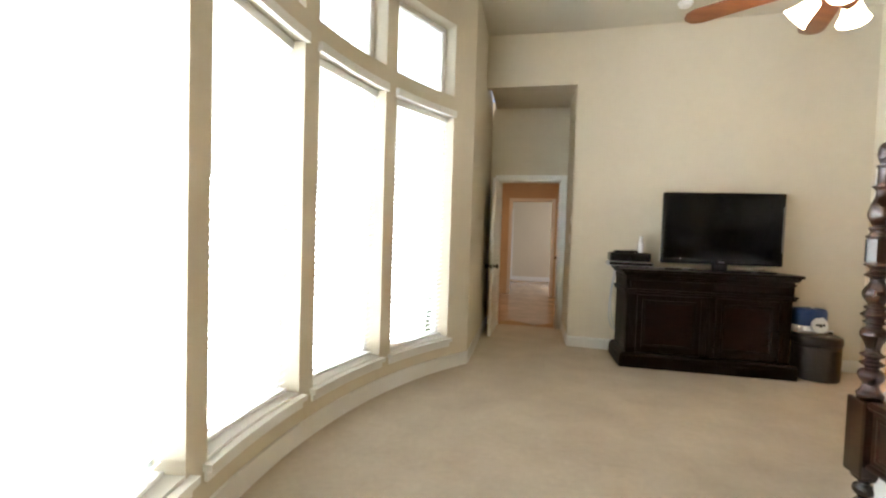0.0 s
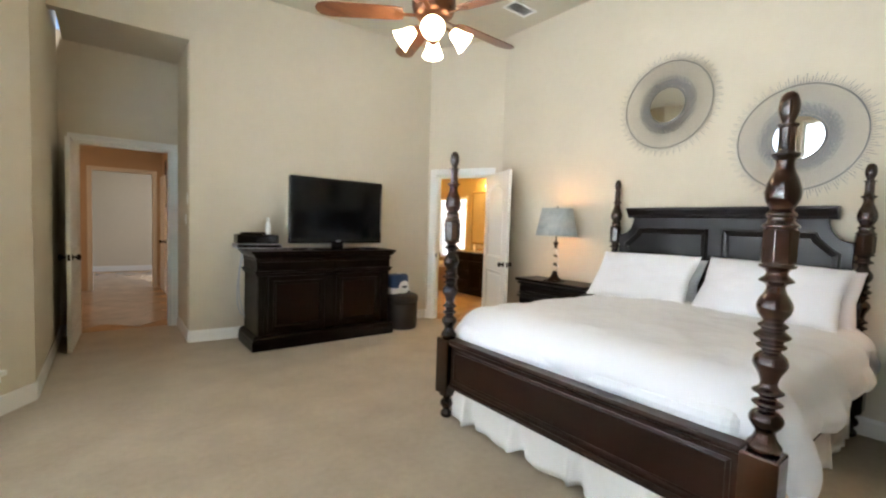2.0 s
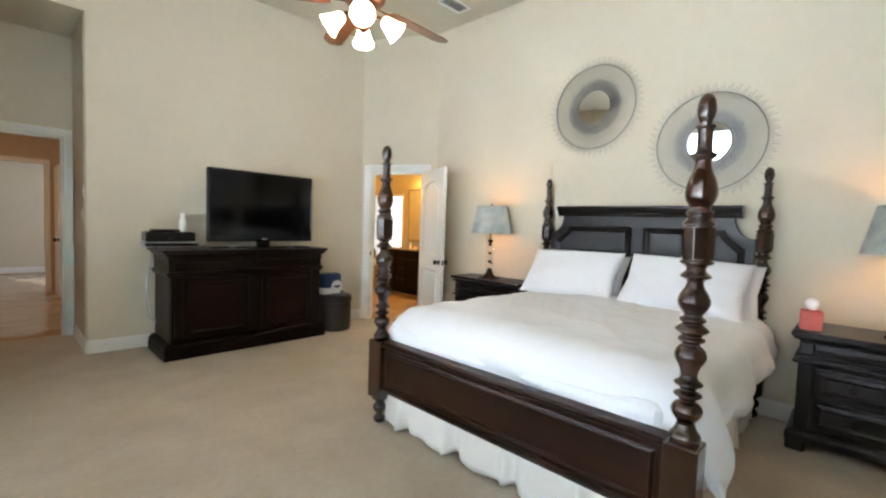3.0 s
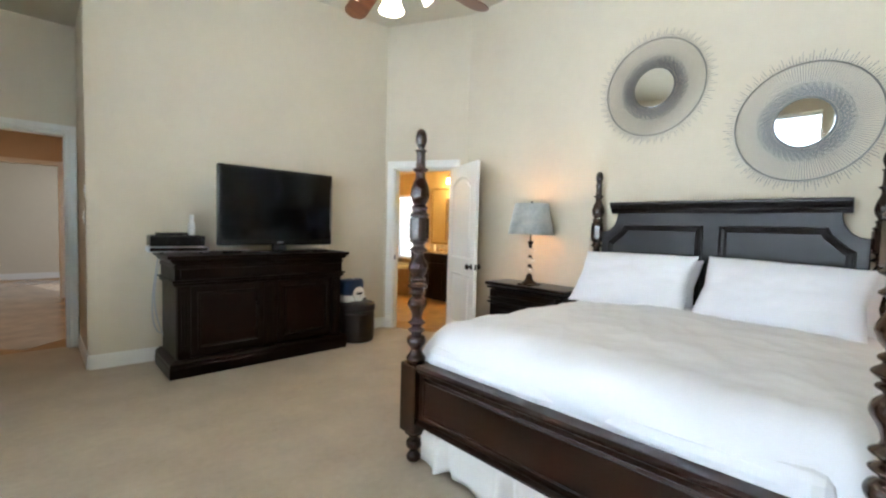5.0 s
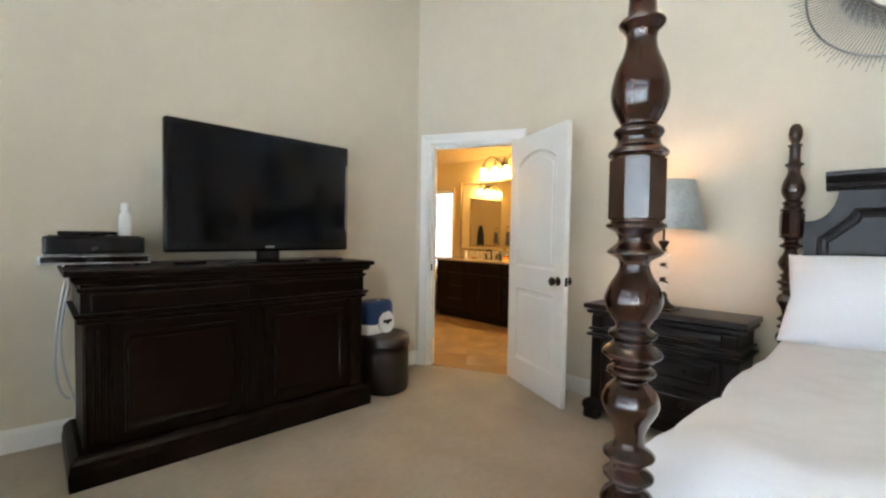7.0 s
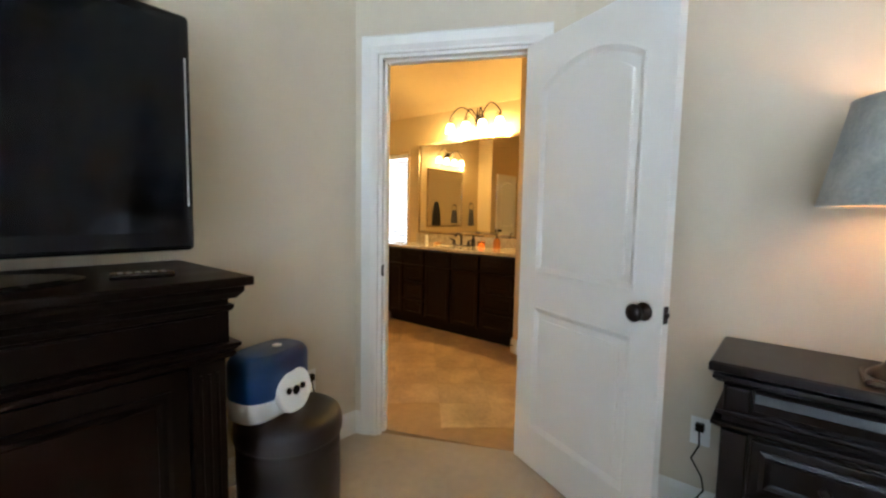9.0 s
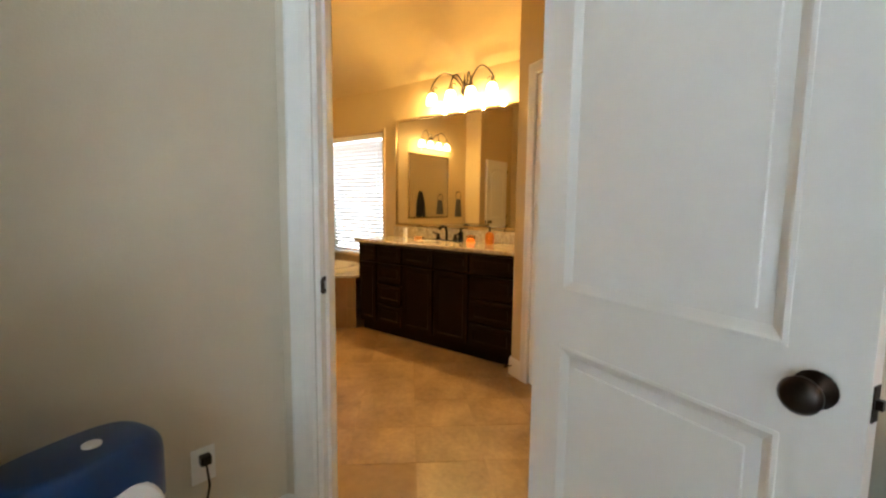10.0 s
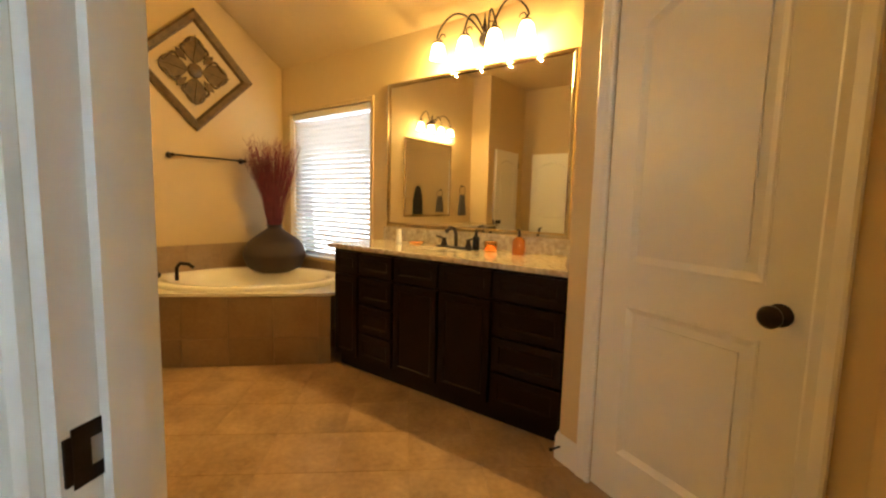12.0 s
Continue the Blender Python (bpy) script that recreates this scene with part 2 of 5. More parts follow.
def moulding(path, profile, bm=None, closed=False, m=None):
    """A profile of (out, up) pairs swept along a flat path with mitred corners; out is to the path's right, up is z."""
    bm = bm or bmesh.new()
    n = len(path)
    rows = []
    for i in range(n):
        p = Vector(path[i])
        a = (Vector(path[i]) - Vector(path[i - 1])).normalized() if (closed or i > 0) else None
        b = (Vector(path[(i + 1) % n]) - Vector(path[i])).normalized() if (closed or i < n - 1) else None
        a, b = a or b, b or a
        na, nb = Vector((a.y, -a.x)), Vector((b.y, -b.x))
        mid = (na + nb).normalized()
        mid = mid / max(0.3, mid.dot(na))
        row = []
        for o, u in profile:
            q = Vector((p.x + mid.x * o, p.y + mid.y * o, u))
            row.append(bm.verts.new(m @ q if m else q))
        rows.append(row)
    k = len(profile)
    for i in range(n if closed else n - 1):
        lo, hi = rows[i], rows[(i + 1) % n]
        for j in range(k):
            bm.faces.new((lo[j], hi[j], hi[(j + 1) % k], lo[(j + 1) % k]))
    if not closed:
        bm.faces.new(rows[0])
        bm.faces.new(rows[-1][::-1])
    return bm


def upright(origin, along, out):
    """A frame whose x runs along a wall, y is up and z points out of the wall."""
    ax, oz = Vector((along[0], along[1], 0)).normalized(), Vector((out[0], out[1], 0)).normalized()
    return Matrix.Translation(origin) @ Matrix(((ax.x, 0, oz.x, 0), (ax.y, 0, oz.y, 0), (0, 1, 0, 0), (0, 0, 0, 1)))


def standing(origin, along):
    """A frame whose x runs along the ground, y is to its left and z is up."""
    a = math.atan2(along[1], along[0])
    return Matrix.Translation(origin) @ Matrix.Rotation(a, 4, "Z")


def wall(name, p, q, back, height, mat, holes=(), z0=0.0):
    """A straight wall from p to q; back is its thickness to the left of that way; holes are (from, to, bottom, top)."""
    length = (Vector(q) - Vector(p)).length
    m = standing((p[0], p[1], 0), (q[0] - p[0], q[1] - p[1]))
    bm = bmesh.new()
    x = 0.0
    y0, y1 = min(0, back), max(0, back)
    for a, b, lo, hi in sorted(holes):
        if a > x:
            box(x, a, y0, y1, z0, height, bm, m)
        if lo > z0:
            box(a, b, y0, y1, z0, lo, bm, m)
        if hi < height:
            box(a, b, y0, y1, hi, height, bm, m)
        x = b
    if x < length:
        box(x, length, y0, y1, z0, height, bm, m)
    return tagged(mesh(name, bm, mat), kind="structure")


BASE = [(0, 0), (0, 0.125), (-0.006, 0.13), (-0.010, 0.118), (-0.014, 0.10), (-0.016, 0.0)]


def baseboard(path, name="baseboard", flip=-1):
    bm = moulding(path, [(flip * o, u) for o, u in BASE])
    return tagged(mesh(name, bm, TRIM), kind="structure")


CASING = [(0, 0), (0.0, 0.012), (0.008, 0.017), (0.03, 0.014), (0.045, 0.018), (0.062, 0.022), (0.07, 0.018), (0.07, 0)]


def casing(name, m, a, b, top, width=0.07):
    """A mitred door trim round an opening from a to b, up to top, on the wall's frame m."""
    k = width / 0.07
    return tagged(mesh(name, moulding([(a, 0.0), (a, top), (b, top), (b, 0.0)], [(-o * k, u) for o, u in CASING], m=m), TRIM), kind="structure")


# ---- structure ----
def slab(name, outline, z0, z1, mat):
    return tagged(mesh(name, prism(outline, z0, z1), mat), kind="structure")


ROOM_Y0, LEFT_X, TV_Y, HEAD_X = 0.1, 0.82, 7.17, 5.39
T0 = Vector((4.807, 7.17))                     # where the door's slanted wall leaves the television wall
T1 = Vector((5.39, 5.99))
ALONG = (T1 - T0).normalized()
TC0 = T0 + ALONG * 0.215                      # where the television wall meets it
HALL_Y = 8.12
bow_line = [tuple(bow(a, BR + 0.2)[:2]) for a in np.linspace(-37.4, 37.4, 40)]
slab("floor", [(HEAD_X + 0.1, ROOM_Y0 - 0.1), (HEAD_X + 0.1, T1.y), (T1.x + 0.03, T1.y), (T0.x + 0.03, T0.y), (1.95, TV_Y + 0.02), (1.95, HALL_Y + 0.06), (0.8, HALL_Y + 0.06)]
     + bow_line[::-1] + [(0.8, ROOM_Y0 - 0.1)], -0.05, 0.0, CARPET)
slab("ceiling", [(-0.6, ROOM_Y0 - 0.3), (HEAD_X + 0.2, ROOM_Y0 - 0.3), (HEAD_X + 0.2, TV_Y + 0.3), (-0.6, TV_Y + 0.3)], CEIL, CEIL + 0.1, CEIL_PAINT)

# bow of windows
bm = bmesh.new()


def sector(bm, a0, a1, z0, z1, r0=BR, r1=BR + 0.2, step=1.6):
    n = max(1, round((a1 - a0) / step))
    rows = []
    for k in range(n + 1):
        a = a0 + (a1 - a0) * k / n
        rows.append([bm.verts.new(bow(a, r, z)) for r, z in ((r0, z0), (r1, z0), (r1, z1), (r0, z1))])
    for lo, hi in zip(rows, rows[1:]):
        for j in range(4):
            bm.faces.new((lo[j], hi[j], hi[(j + 1) % 4], lo[(j + 1) % 4]))
    bm.faces.new(rows[0])
    bm.faces.new(rows[-1][::-1])


END = 37.4
edges = [-END] + [a for w in WINDOWS for a in w] + [END]
for a0, a1 in zip(edges[::2], edges[1::2]):
    sector(bm, a0, a1, 0, CEIL)
for a0, a1 in WINDOWS:
    sector(bm, a0, a1, 0, SILL)
    sector(bm, a0, a1, HEAD, TRANSOM)
    sector(bm, a0, a1, TRANSOM_TOP, CEIL)
tagged(mesh("wall_bow", bm, PAINT), kind="structure")
bm = bmesh.new()
sector(bm, -END, END, 0.0, 0.13, BR - 0.016, BR)
tagged(mesh("baseboard", bm, TRIM), kind="structure")

for number, (a0, a1) in enumerate(WINDOWS, 1):
    for z0, z1, kind in ((SILL, HEAD, "window"), (TRANSOM, TRANSOM_TOP, "transom_window")):
        c, l, r = bow((a0 + a1) / 2, BR + 0.14, 0), bow(a0, BR + 0.14), bow(a1, BR + 0.14)
        w = (r - l).length
        m = standing((l.x, l.y, 0), (r.x - l.x, r.y - l.y))
        ob = tagged(new(f"{kind}_{number}"), kind="structure")
        ob.matrix_world = m
        bm = bmesh.new()
        f = 0.045
        box(0, w, 0, 0.05, z0, z0 + f, bm)
        box(0, w, 0, 0.05, z1 - f, z1, bm)
        box(0, f, 0, 0.05, z0 + f, z1 - f, bm)
        box(w - f, w, 0, 0.05, z0 + f, z1 - f, bm)
        part("window_frame", bm, TRIM, ob, bevel=0.004)
        part("pane", box(f, w - f, 0.022, 0.028, z0 + f, z1 - f), PANE, ob)
    bm = bmesh.new()
    sector(bm, a0 - 0.5, a1 + 0.5, SILL - 0.035, SILL - 0.002, BR - 0.045, BR + 0.002)
    sector(bm, a0 + 0.02, a1 - 0.02, SILL + 0.001, SILL + 0.014, BR - 0.002, BR + 0.125)
    sector(bm, a0 - 0.3, a1 + 0.3, SILL - 0.085, SILL - 0.036, BR - 0.018, BR + 0.001)
    tagged(mesh("trim", bm, TRIM), kind="structure")
    bm = bmesh.new()
    sector(bm, a0 - 0.2, a1 + 0.2, HEAD - 0.012, HEAD + 0.05, BR - 0.03, BR + 0.001)
    tagged(mesh("trim", bm, TRIM), kind="structure")


def blind(m, width, top, bottom, pitch, tilt, label, depth=0.048):
    """A venetian blind: head rail, slats, ladder cords and bottom rail."""
    ob = thing("window_blind", m, label, "blind", "blinds in the windows")
    part("head_rail", box(0.0, width, -0.03, 0.03, top - 0.055, top), BLIND, ob, bevel=0.004)
    part("bottom_rail", box(0.004, width - 0.004, -0.024, 0.024, bottom, bottom + 0.018), BLIND, ob, bevel=0.004)
    bm = bmesh.new()
    prof = [(-depth / 2, -0.0013), (0, 0.0022), (depth / 2, -0.0013), (depth / 2, 0.0005), (0, 0.004), (-depth / 2, 0.0005)]
    prism([(p[0], p[1]) for p in prof], 0.004, width - 0.004, "x", bm)
    first = part("slat", bm, BLIND, ob)
    z = bottom + 0.05
    first.location, first.rotation_euler = (0, 0, z), (radians(tilt), 0, 0)
    z += pitch
    while z < top - 0.07:
        s = new("slat", first.data)
        s.parent = ob
        s.location, s.rotation_euler = (0, 0, z), (radians(tilt), 0, 0)
        z += pitch
    for x in (0.12, width - 0.12):
        bm = bmesh.new()
        tube([(x, -depth / 2, bottom + 0.01), (x, -depth / 2, top - 0.05)], 0.0012, bm, 5)
        tube([(x, depth / 2, bottom + 0.01), (x, depth / 2, top - 0.05)], 0.0012, bm, 5)
        part("ladder_cord", bm, BLIND, ob)
    part("wand", tube([(0.06, -0.045, top - 0.06), (0.06, -0.05, top - 0.9)], 0.004), BLIND, ob)


for a0, a1 in WINDOWS:
    l, r = bow(a0 + 0.25, BR + 0.10), bow(a1 - 0.25, BR + 0.10)
    blind(standing((l.x, l.y, 0), (r.x - l.x, r.y - l.y)), (r - l).length, HEAD - 0.004, SILL + 0.022, 0.043, -34,
          "white venetian blind lowered over a tall window, its slats half open")

# straight walls of the bedroom
wall("wall_back", (0.55, ROOM_Y0), (HEAD_X, ROOM_Y0), -0.12, CEIL, PAINT)
wall("wall_back_left", (LEFT_X, ROOM_Y0), (LEFT_X, 1.424), 0.12, CEIL, PAINT)
wall("wall_alcove", (LEFT_X, 6.076), (LEFT_X, HALL_Y), 0.12, CEIL, PAINT)
wall("wall_headboard", (HEAD_X, ROOM_Y0), (HEAD_X, T1.y), -0.12, CEIL, PAINT)
wall("wall_tv", (1.925, TV_Y), TC0, 0.12, CEIL, PAINT)
wall("wall_alcove_head", (LEFT_X, TV_Y), (1.925, TV_Y), 0.12, CEIL, PAINT, z0=3.20)
wall("wall_alcove_right", (1.925, TV_Y + 0.12), (1.925, HALL_Y), -0.12, 3.3, PAINT)
slab("ceiling_alcove", [(0.87, TV_Y + 0.12), (1.92, TV_Y + 0.12), (1.92, HALL_Y), (0.87, HALL_Y)], 3.203, 3.3, PAINT)
H0, H1, DOOR_TOP = 0.975, 1.84, 2.15
wall("wall_hall", (0.75, HALL_Y), (2.04, HALL_Y), 0.12, 3.3, PAINT, [(H0 - 0.75, H1 - 0.75, 0, DOOR_TOP)])
hm = upright((0, HALL_Y, 0), (1, 0), (0, -1))
casing("trim", hm, H0, H1, DOOR_TOP, 0.08)
bm = bmesh.new()
for x0, x1 in ((H0, H0 + 0.018), (H1 - 0.018, H1)):
    box(x0, x1, HALL_Y + 0.001, HALL_Y + 0.119, 0, DOOR_TOP - 0.001, bm)
box(H0 + 0.018, H1 - 0.018, HALL_Y + 0.001, HALL_Y + 0.119, DOOR_TOP - 0.019, DOOR_TOP - 0.001, bm)
tagged(mesh("door_jamb", bm, TRIM), kind="structure")

# the slanted wall with the bathroom door
B0, B1, BTOP = 0.345, 1.135, 2.06
n_in = Vector((ALONG.y, -ALONG.x)) * -1.0     # to the bathroom
wall("wall_bath_door", T0, T1, 0.12, CEIL, PAINT, [(B0, B1, 0, BTOP)])
dm = upright((T0.x, T0.y, 0), ALONG, (-0.905, -0.425))
casing("trim", dm, B0, B1, BTOP, 0.09)
bf = standing((T0.x, T0.y, 0), ALONG)
bm = bmesh.new()
box(B0, B0 + 0.018, 0.001, 0.119, 0, BTOP - 0.001, bm, bf)
box(B1 - 0.018, B1, 0.001, 0.119, 0, BTOP - 0.001, bm, bf)
box(B0 + 0.018, B1 - 0.018, 0.001, 0.119, BTOP - 0.019, BTOP - 0.001, bm, bf)
box(B0 + 0.018, B0 + 0.03, 0.042, 0.085, 0, BTOP - 0.02, bm, bf)
box(B1 - 0.03, B1 - 0.018, 0.042, 0.085, 0, BTOP - 0.02, bm, bf)
box(B0 + 0.03, B1 - 0.03, 0.042, 0.085, BTOP - 0.031, BTOP - 0.019, bm, bf)
tagged(mesh("door_jamb", bm, TRIM), kind="structure")

FL = 1
baseboard([(1.925, TV_Y), tuple(TC0), tuple(T0 + ALONG * (B0 - 0.092))])
baseboard([tuple(T0 + ALONG * (B1 + 0.092)), (HEAD_X, T1.y), (HEAD_X, ROOM_Y0), (LEFT_X, ROOM_Y0), (LEFT_X, 1.39)])
baseboard([(LEFT_X, 6.10), (LEFT_X, HALL_Y), (H0 - 0.082, HALL_Y)])
baseboard([(H1 + 0.082, HALL_Y), (1.925, HALL_Y), (1.925, TV_Y + 0.017)])

# hall beyond the first door
HX0, HX1, HY2, HFAR = 0.35, 2.05, 11.7, 14.8
slab("floor_hall", [(HX0 - 0.1, HALL_Y + 0.06), (HX1 + 0.1, HALL_Y + 0.06), (HX1 + 0.1, HY2), (HX1 + 2.0, HY2), (HX1 + 2.0, HFAR), (HX0 - 0.6, HFAR), (HX0 - 0.6, HY2), (HX0 - 0.1, HY2)], -0.05, -0.004, GROUT)
wall("wall_hall_left", (HX0, HALL_Y + 0.12), (HX0, HY2), 0.12, 2.75, HALL_PAINT)
wall("wall_hall_right", (HX1, HALL_Y + 0.12), (HX1, HY2), -0.12, 2.75, HALL_PAINT)
wall("wall_hall_end", (HX0 - 0.12, HY2 + 0.002), (HX1 + 0.12, HY2 + 0.002), 0.12, 2.75, HALL_PAINT, [(0.78, 1.67, 0, 2.13)])
wall("wall_hall_front", (HX0 - 0.12, HALL_Y + 0.12), (H0 - 0.001, HALL_Y + 0.12), 0.01, 2.75, HALL_PAINT)
wall("wall_far_room", (HX0 - 1.5, HFAR), (HX1 + 2, HFAR), 0.12, 2.75, PAINT, [(1.00, 2.00, 0, 2.05)])
casing("trim", upright((0, HFAR, 0), (1, 0), (0, -1)), -0.15, 0.85, 2.05, 0.09)
wall("wall_beyond", (-0.6, 16.6), (2.6, 16.6), 0.12, 2.75, HALL_PAINT)
wall("wall_beyond_left", (-0.6, HFAR + 0.12), (-0.6, 16.6), 0.12, 2.75, HALL_PAINT)
wall("wall_beyond_right", (2.6, HFAR + 0.12), (2.6, 16.6), -0.12, 2.75, HALL_PAINT)
slab("floor_beyond", [(-0.6, HFAR), (2.6, HFAR), (2.6, 16.6), (-0.6, 16.6)], -0.05, -0.002, HALL_TILE)
slab("ceiling_beyond", [(-0.7, HFAR + 0.11), (2.7, HFAR + 0.11), (2.7, 16.7), (-0.7, 16.7)], 2.75, 2.85, CEIL_PAINT)
lamp("beyond_light", "POINT", Matrix.Translation((0.0, 15.9, 2.2)), 12, (1, 0.62, 0.25), soft=0.01)
wall("wall_far_left", (HX0 - 1.5, HY2 + 0.12), (HX0 - 1.5, HFAR), 0.12, 2.75, PAINT)
wall("wall_far_right", (HX1 + 2, HY2 + 0.12), (HX1 + 2, HFAR), -0.12, 2.75, PAINT)
slab("ceiling_hall", [(HX0 - 1.6, HALL_Y + 0.12), (HX1 + 0.12, HALL_Y + 0.12), (HX1 + 0.12, HY2 + 0.12), (HX1 + 2.1, HY2 + 0.12), (HX1 + 2.1, HFAR + 0.1), (HX0 - 1.6, HFAR + 0.1)], 2.75, 2.85, CEIL_PAINT)
em = upright((HX0 - 0.12, HY2, 0), (1, 0), (0, -1))
casing("trim", em, 0.78, 1.67, 2.13)
baseboard([(HX0 - 1.5, HFAR), (HX1 + 2, HFAR)])
baseboard([(HX1, HY2), (HX1, HALL_Y + 0.13)])
baseboard([(HX0, HALL_Y + 0.13), (HX0, HY2)])
# two unseen area lamps, added to brighten the hall and the room after it
lamp("hall_fill", "AREA", look((1.2, 9.9, 2.7), (1.2, 9.9, 0)), 7, (1, 0.66, 0.40), shape="RECTANGLE", size=0.5, size_y=0.5)
lamp("far_room_fill", "AREA", look((2.6, 13.2, 2.6), (1.3, 13.2, 0)), 13, (0.95, 0.95, 1.0), shape="RECTANGLE", size=0.8, size_y=0.8)

# bathroom shell
BX, BY, B_CEIL = 7.36, 10.22, 2.78
K0, KD = Vector((6.76, 7.045)), Vector((-0.451, -0.8925)).normalized()
KEND = K0 + KD * 1.06
BWY0, BWY1, BWZ0, BWZ1 = 8.975, 10.08, 0.63, 1.985
wall("wall_vanity", (BX, BY), (BX, 6.925), 0.14, 3.3, BATH_PAINT, [(BY - BWY1, BY - BWY0, BWZ0, BWZ1)])
wall("wall_tub", (4.0, BY), (BX, BY), 0.12, 3.3, BATH_PAINT)
wall("wall_bath_step", (4.0, 9.9), (4.0, BY + 0.12), 0.12, 3.3, BATH_PAINT)
wall("wall_bath_recess", (2.85, 9.9), (3.88, 9.9), 0.12, 3.3, BATH_PAINT)
wall("wall_bath_west", (2.85, 7.44), (2.85, 9.9), 0.12, 3.3, BATH_PAINT)
wall("wall_bath_south", (4.9, 7.325), (2.73, 7.325), -0.115, 3.3, BATH_PAINT)
wall("wall_vanity_end", (6.76, 7.045), (BX, 7.045), -0.12, 3.3, BATH_PAINT)
C0, C1, CTOP = 0.20, 0.915, 2.06
wall("wall_closet", KEND, K0, -0.12, 3.3, BATH_PAINT, [(1.06 - C1, 1.06 - C0, 0, CTOP)])
wall("wall_bath_right", T1 + Vector((0.12, 0.0)), KEND, -0.12, 3.3, BATH_PAINT)
bath_in = [(2.85, 7.44), (2.85, 9.9), (4.0, 9.9), (4.0, BY), (BX, BY), (BX, 6.99), (6.73, 6.99), tuple(KEND), (5.5, 6.06)]
slab("floor_bath", [(2.8, 7.33), (2.8, 10.2), (7.4, 10.2), (7.4, 6.9), (6.75, 6.9), (6.3, 5.95), (5.42, 6.02), tuple(T0 + ALONG * 1.2 + Vector((0.03, 0))), tuple(T0 + Vector((0.08, 0.06)))], -0.05, -0.004, GROUT)
cove = [(7.50, 2.35), (7.36, 2.42), (7.20, 2.52), (7.05, 2.63), (6.90, 2.735), (6.72, 2.84), (6.50, 2.94), (6.25, 3.03), (5.95, 3.10), (5.56, 3.14)]
tagged(mesh("ceiling_bath", prism(cove + [(5.56, 3.29), (7.50, 3.29)], 5.85, 10.34, "y"), BATH_PAINT), kind="structure")
slab("ceiling_bath_flat", [(5.56, 5.95), (5.56, 10.34), (2.7, 10.34), (2.7, 7.31), (4.925, 7.31)], 3.14, 3.29, BATH_PAINT)
km = upright((K0.x, K0.y, 0), KD, (-0.8925, 0.451))
casing("trim", km, C0, C1, CTOP)
kf = standing((K0.x, K0.y, 0), KD)
baseboard([(6.83, 7.047), (6.76, 7.047), tuple(K0 + KD * (C0 - 0.072))], flip=-1)
wm = upright((BX, 0, 0), (0, -1), (-1, 0))
tagged(mesh("trim", moulding([(-BWY1, BWZ0), (-BWY1, BWZ1), (-BWY0, BWZ1), (-BWY0, BWZ0)], [(-o * 0.5, u * 0.6) for o, u in CASING], m=wm), BATH_PAINT), kind="structure")
win = tagged(new("bath_window_1"), kind="structure")
win.matrix_world = standing((BX + 0.09, BWY1, 0), (0, -1))
w = BWY1 - BWY0
bm = bmesh.new()
for x0, x1, z0, z1 in ((0, w, BWZ0, BWZ0 + 0.045), (0, w, BWZ1 - 0.045, BWZ1), (0, 0.045, BWZ0 + 0.045, BWZ1 - 0.045), (w - 0.045, w, BWZ0 + 0.045, BWZ1 - 0.045)):
    box(x0, x1, 0, 0.04, z0, z1, bm)
part("window_frame", bm, TRIM, win, bevel=0.004)
part("pane", box(0.045, w - 0.045, 0.015, 0.021, BWZ0 + 0.045, BWZ1 - 0.045), PANE, win)
blind(standing((BX + 0.045, BWY1 - 0.005, 0), (0, -1)), w - 0.01, BWZ1 - 0.003, BWZ0 + 0.004, 0.043, -48, "white venetian blind lowered over the window beside the bathtub")

# ground outside
slab("ground", [(-300, -300), (300, -300), (300, 300), (-300, 300)], -0.5, -0.3, GRASS)


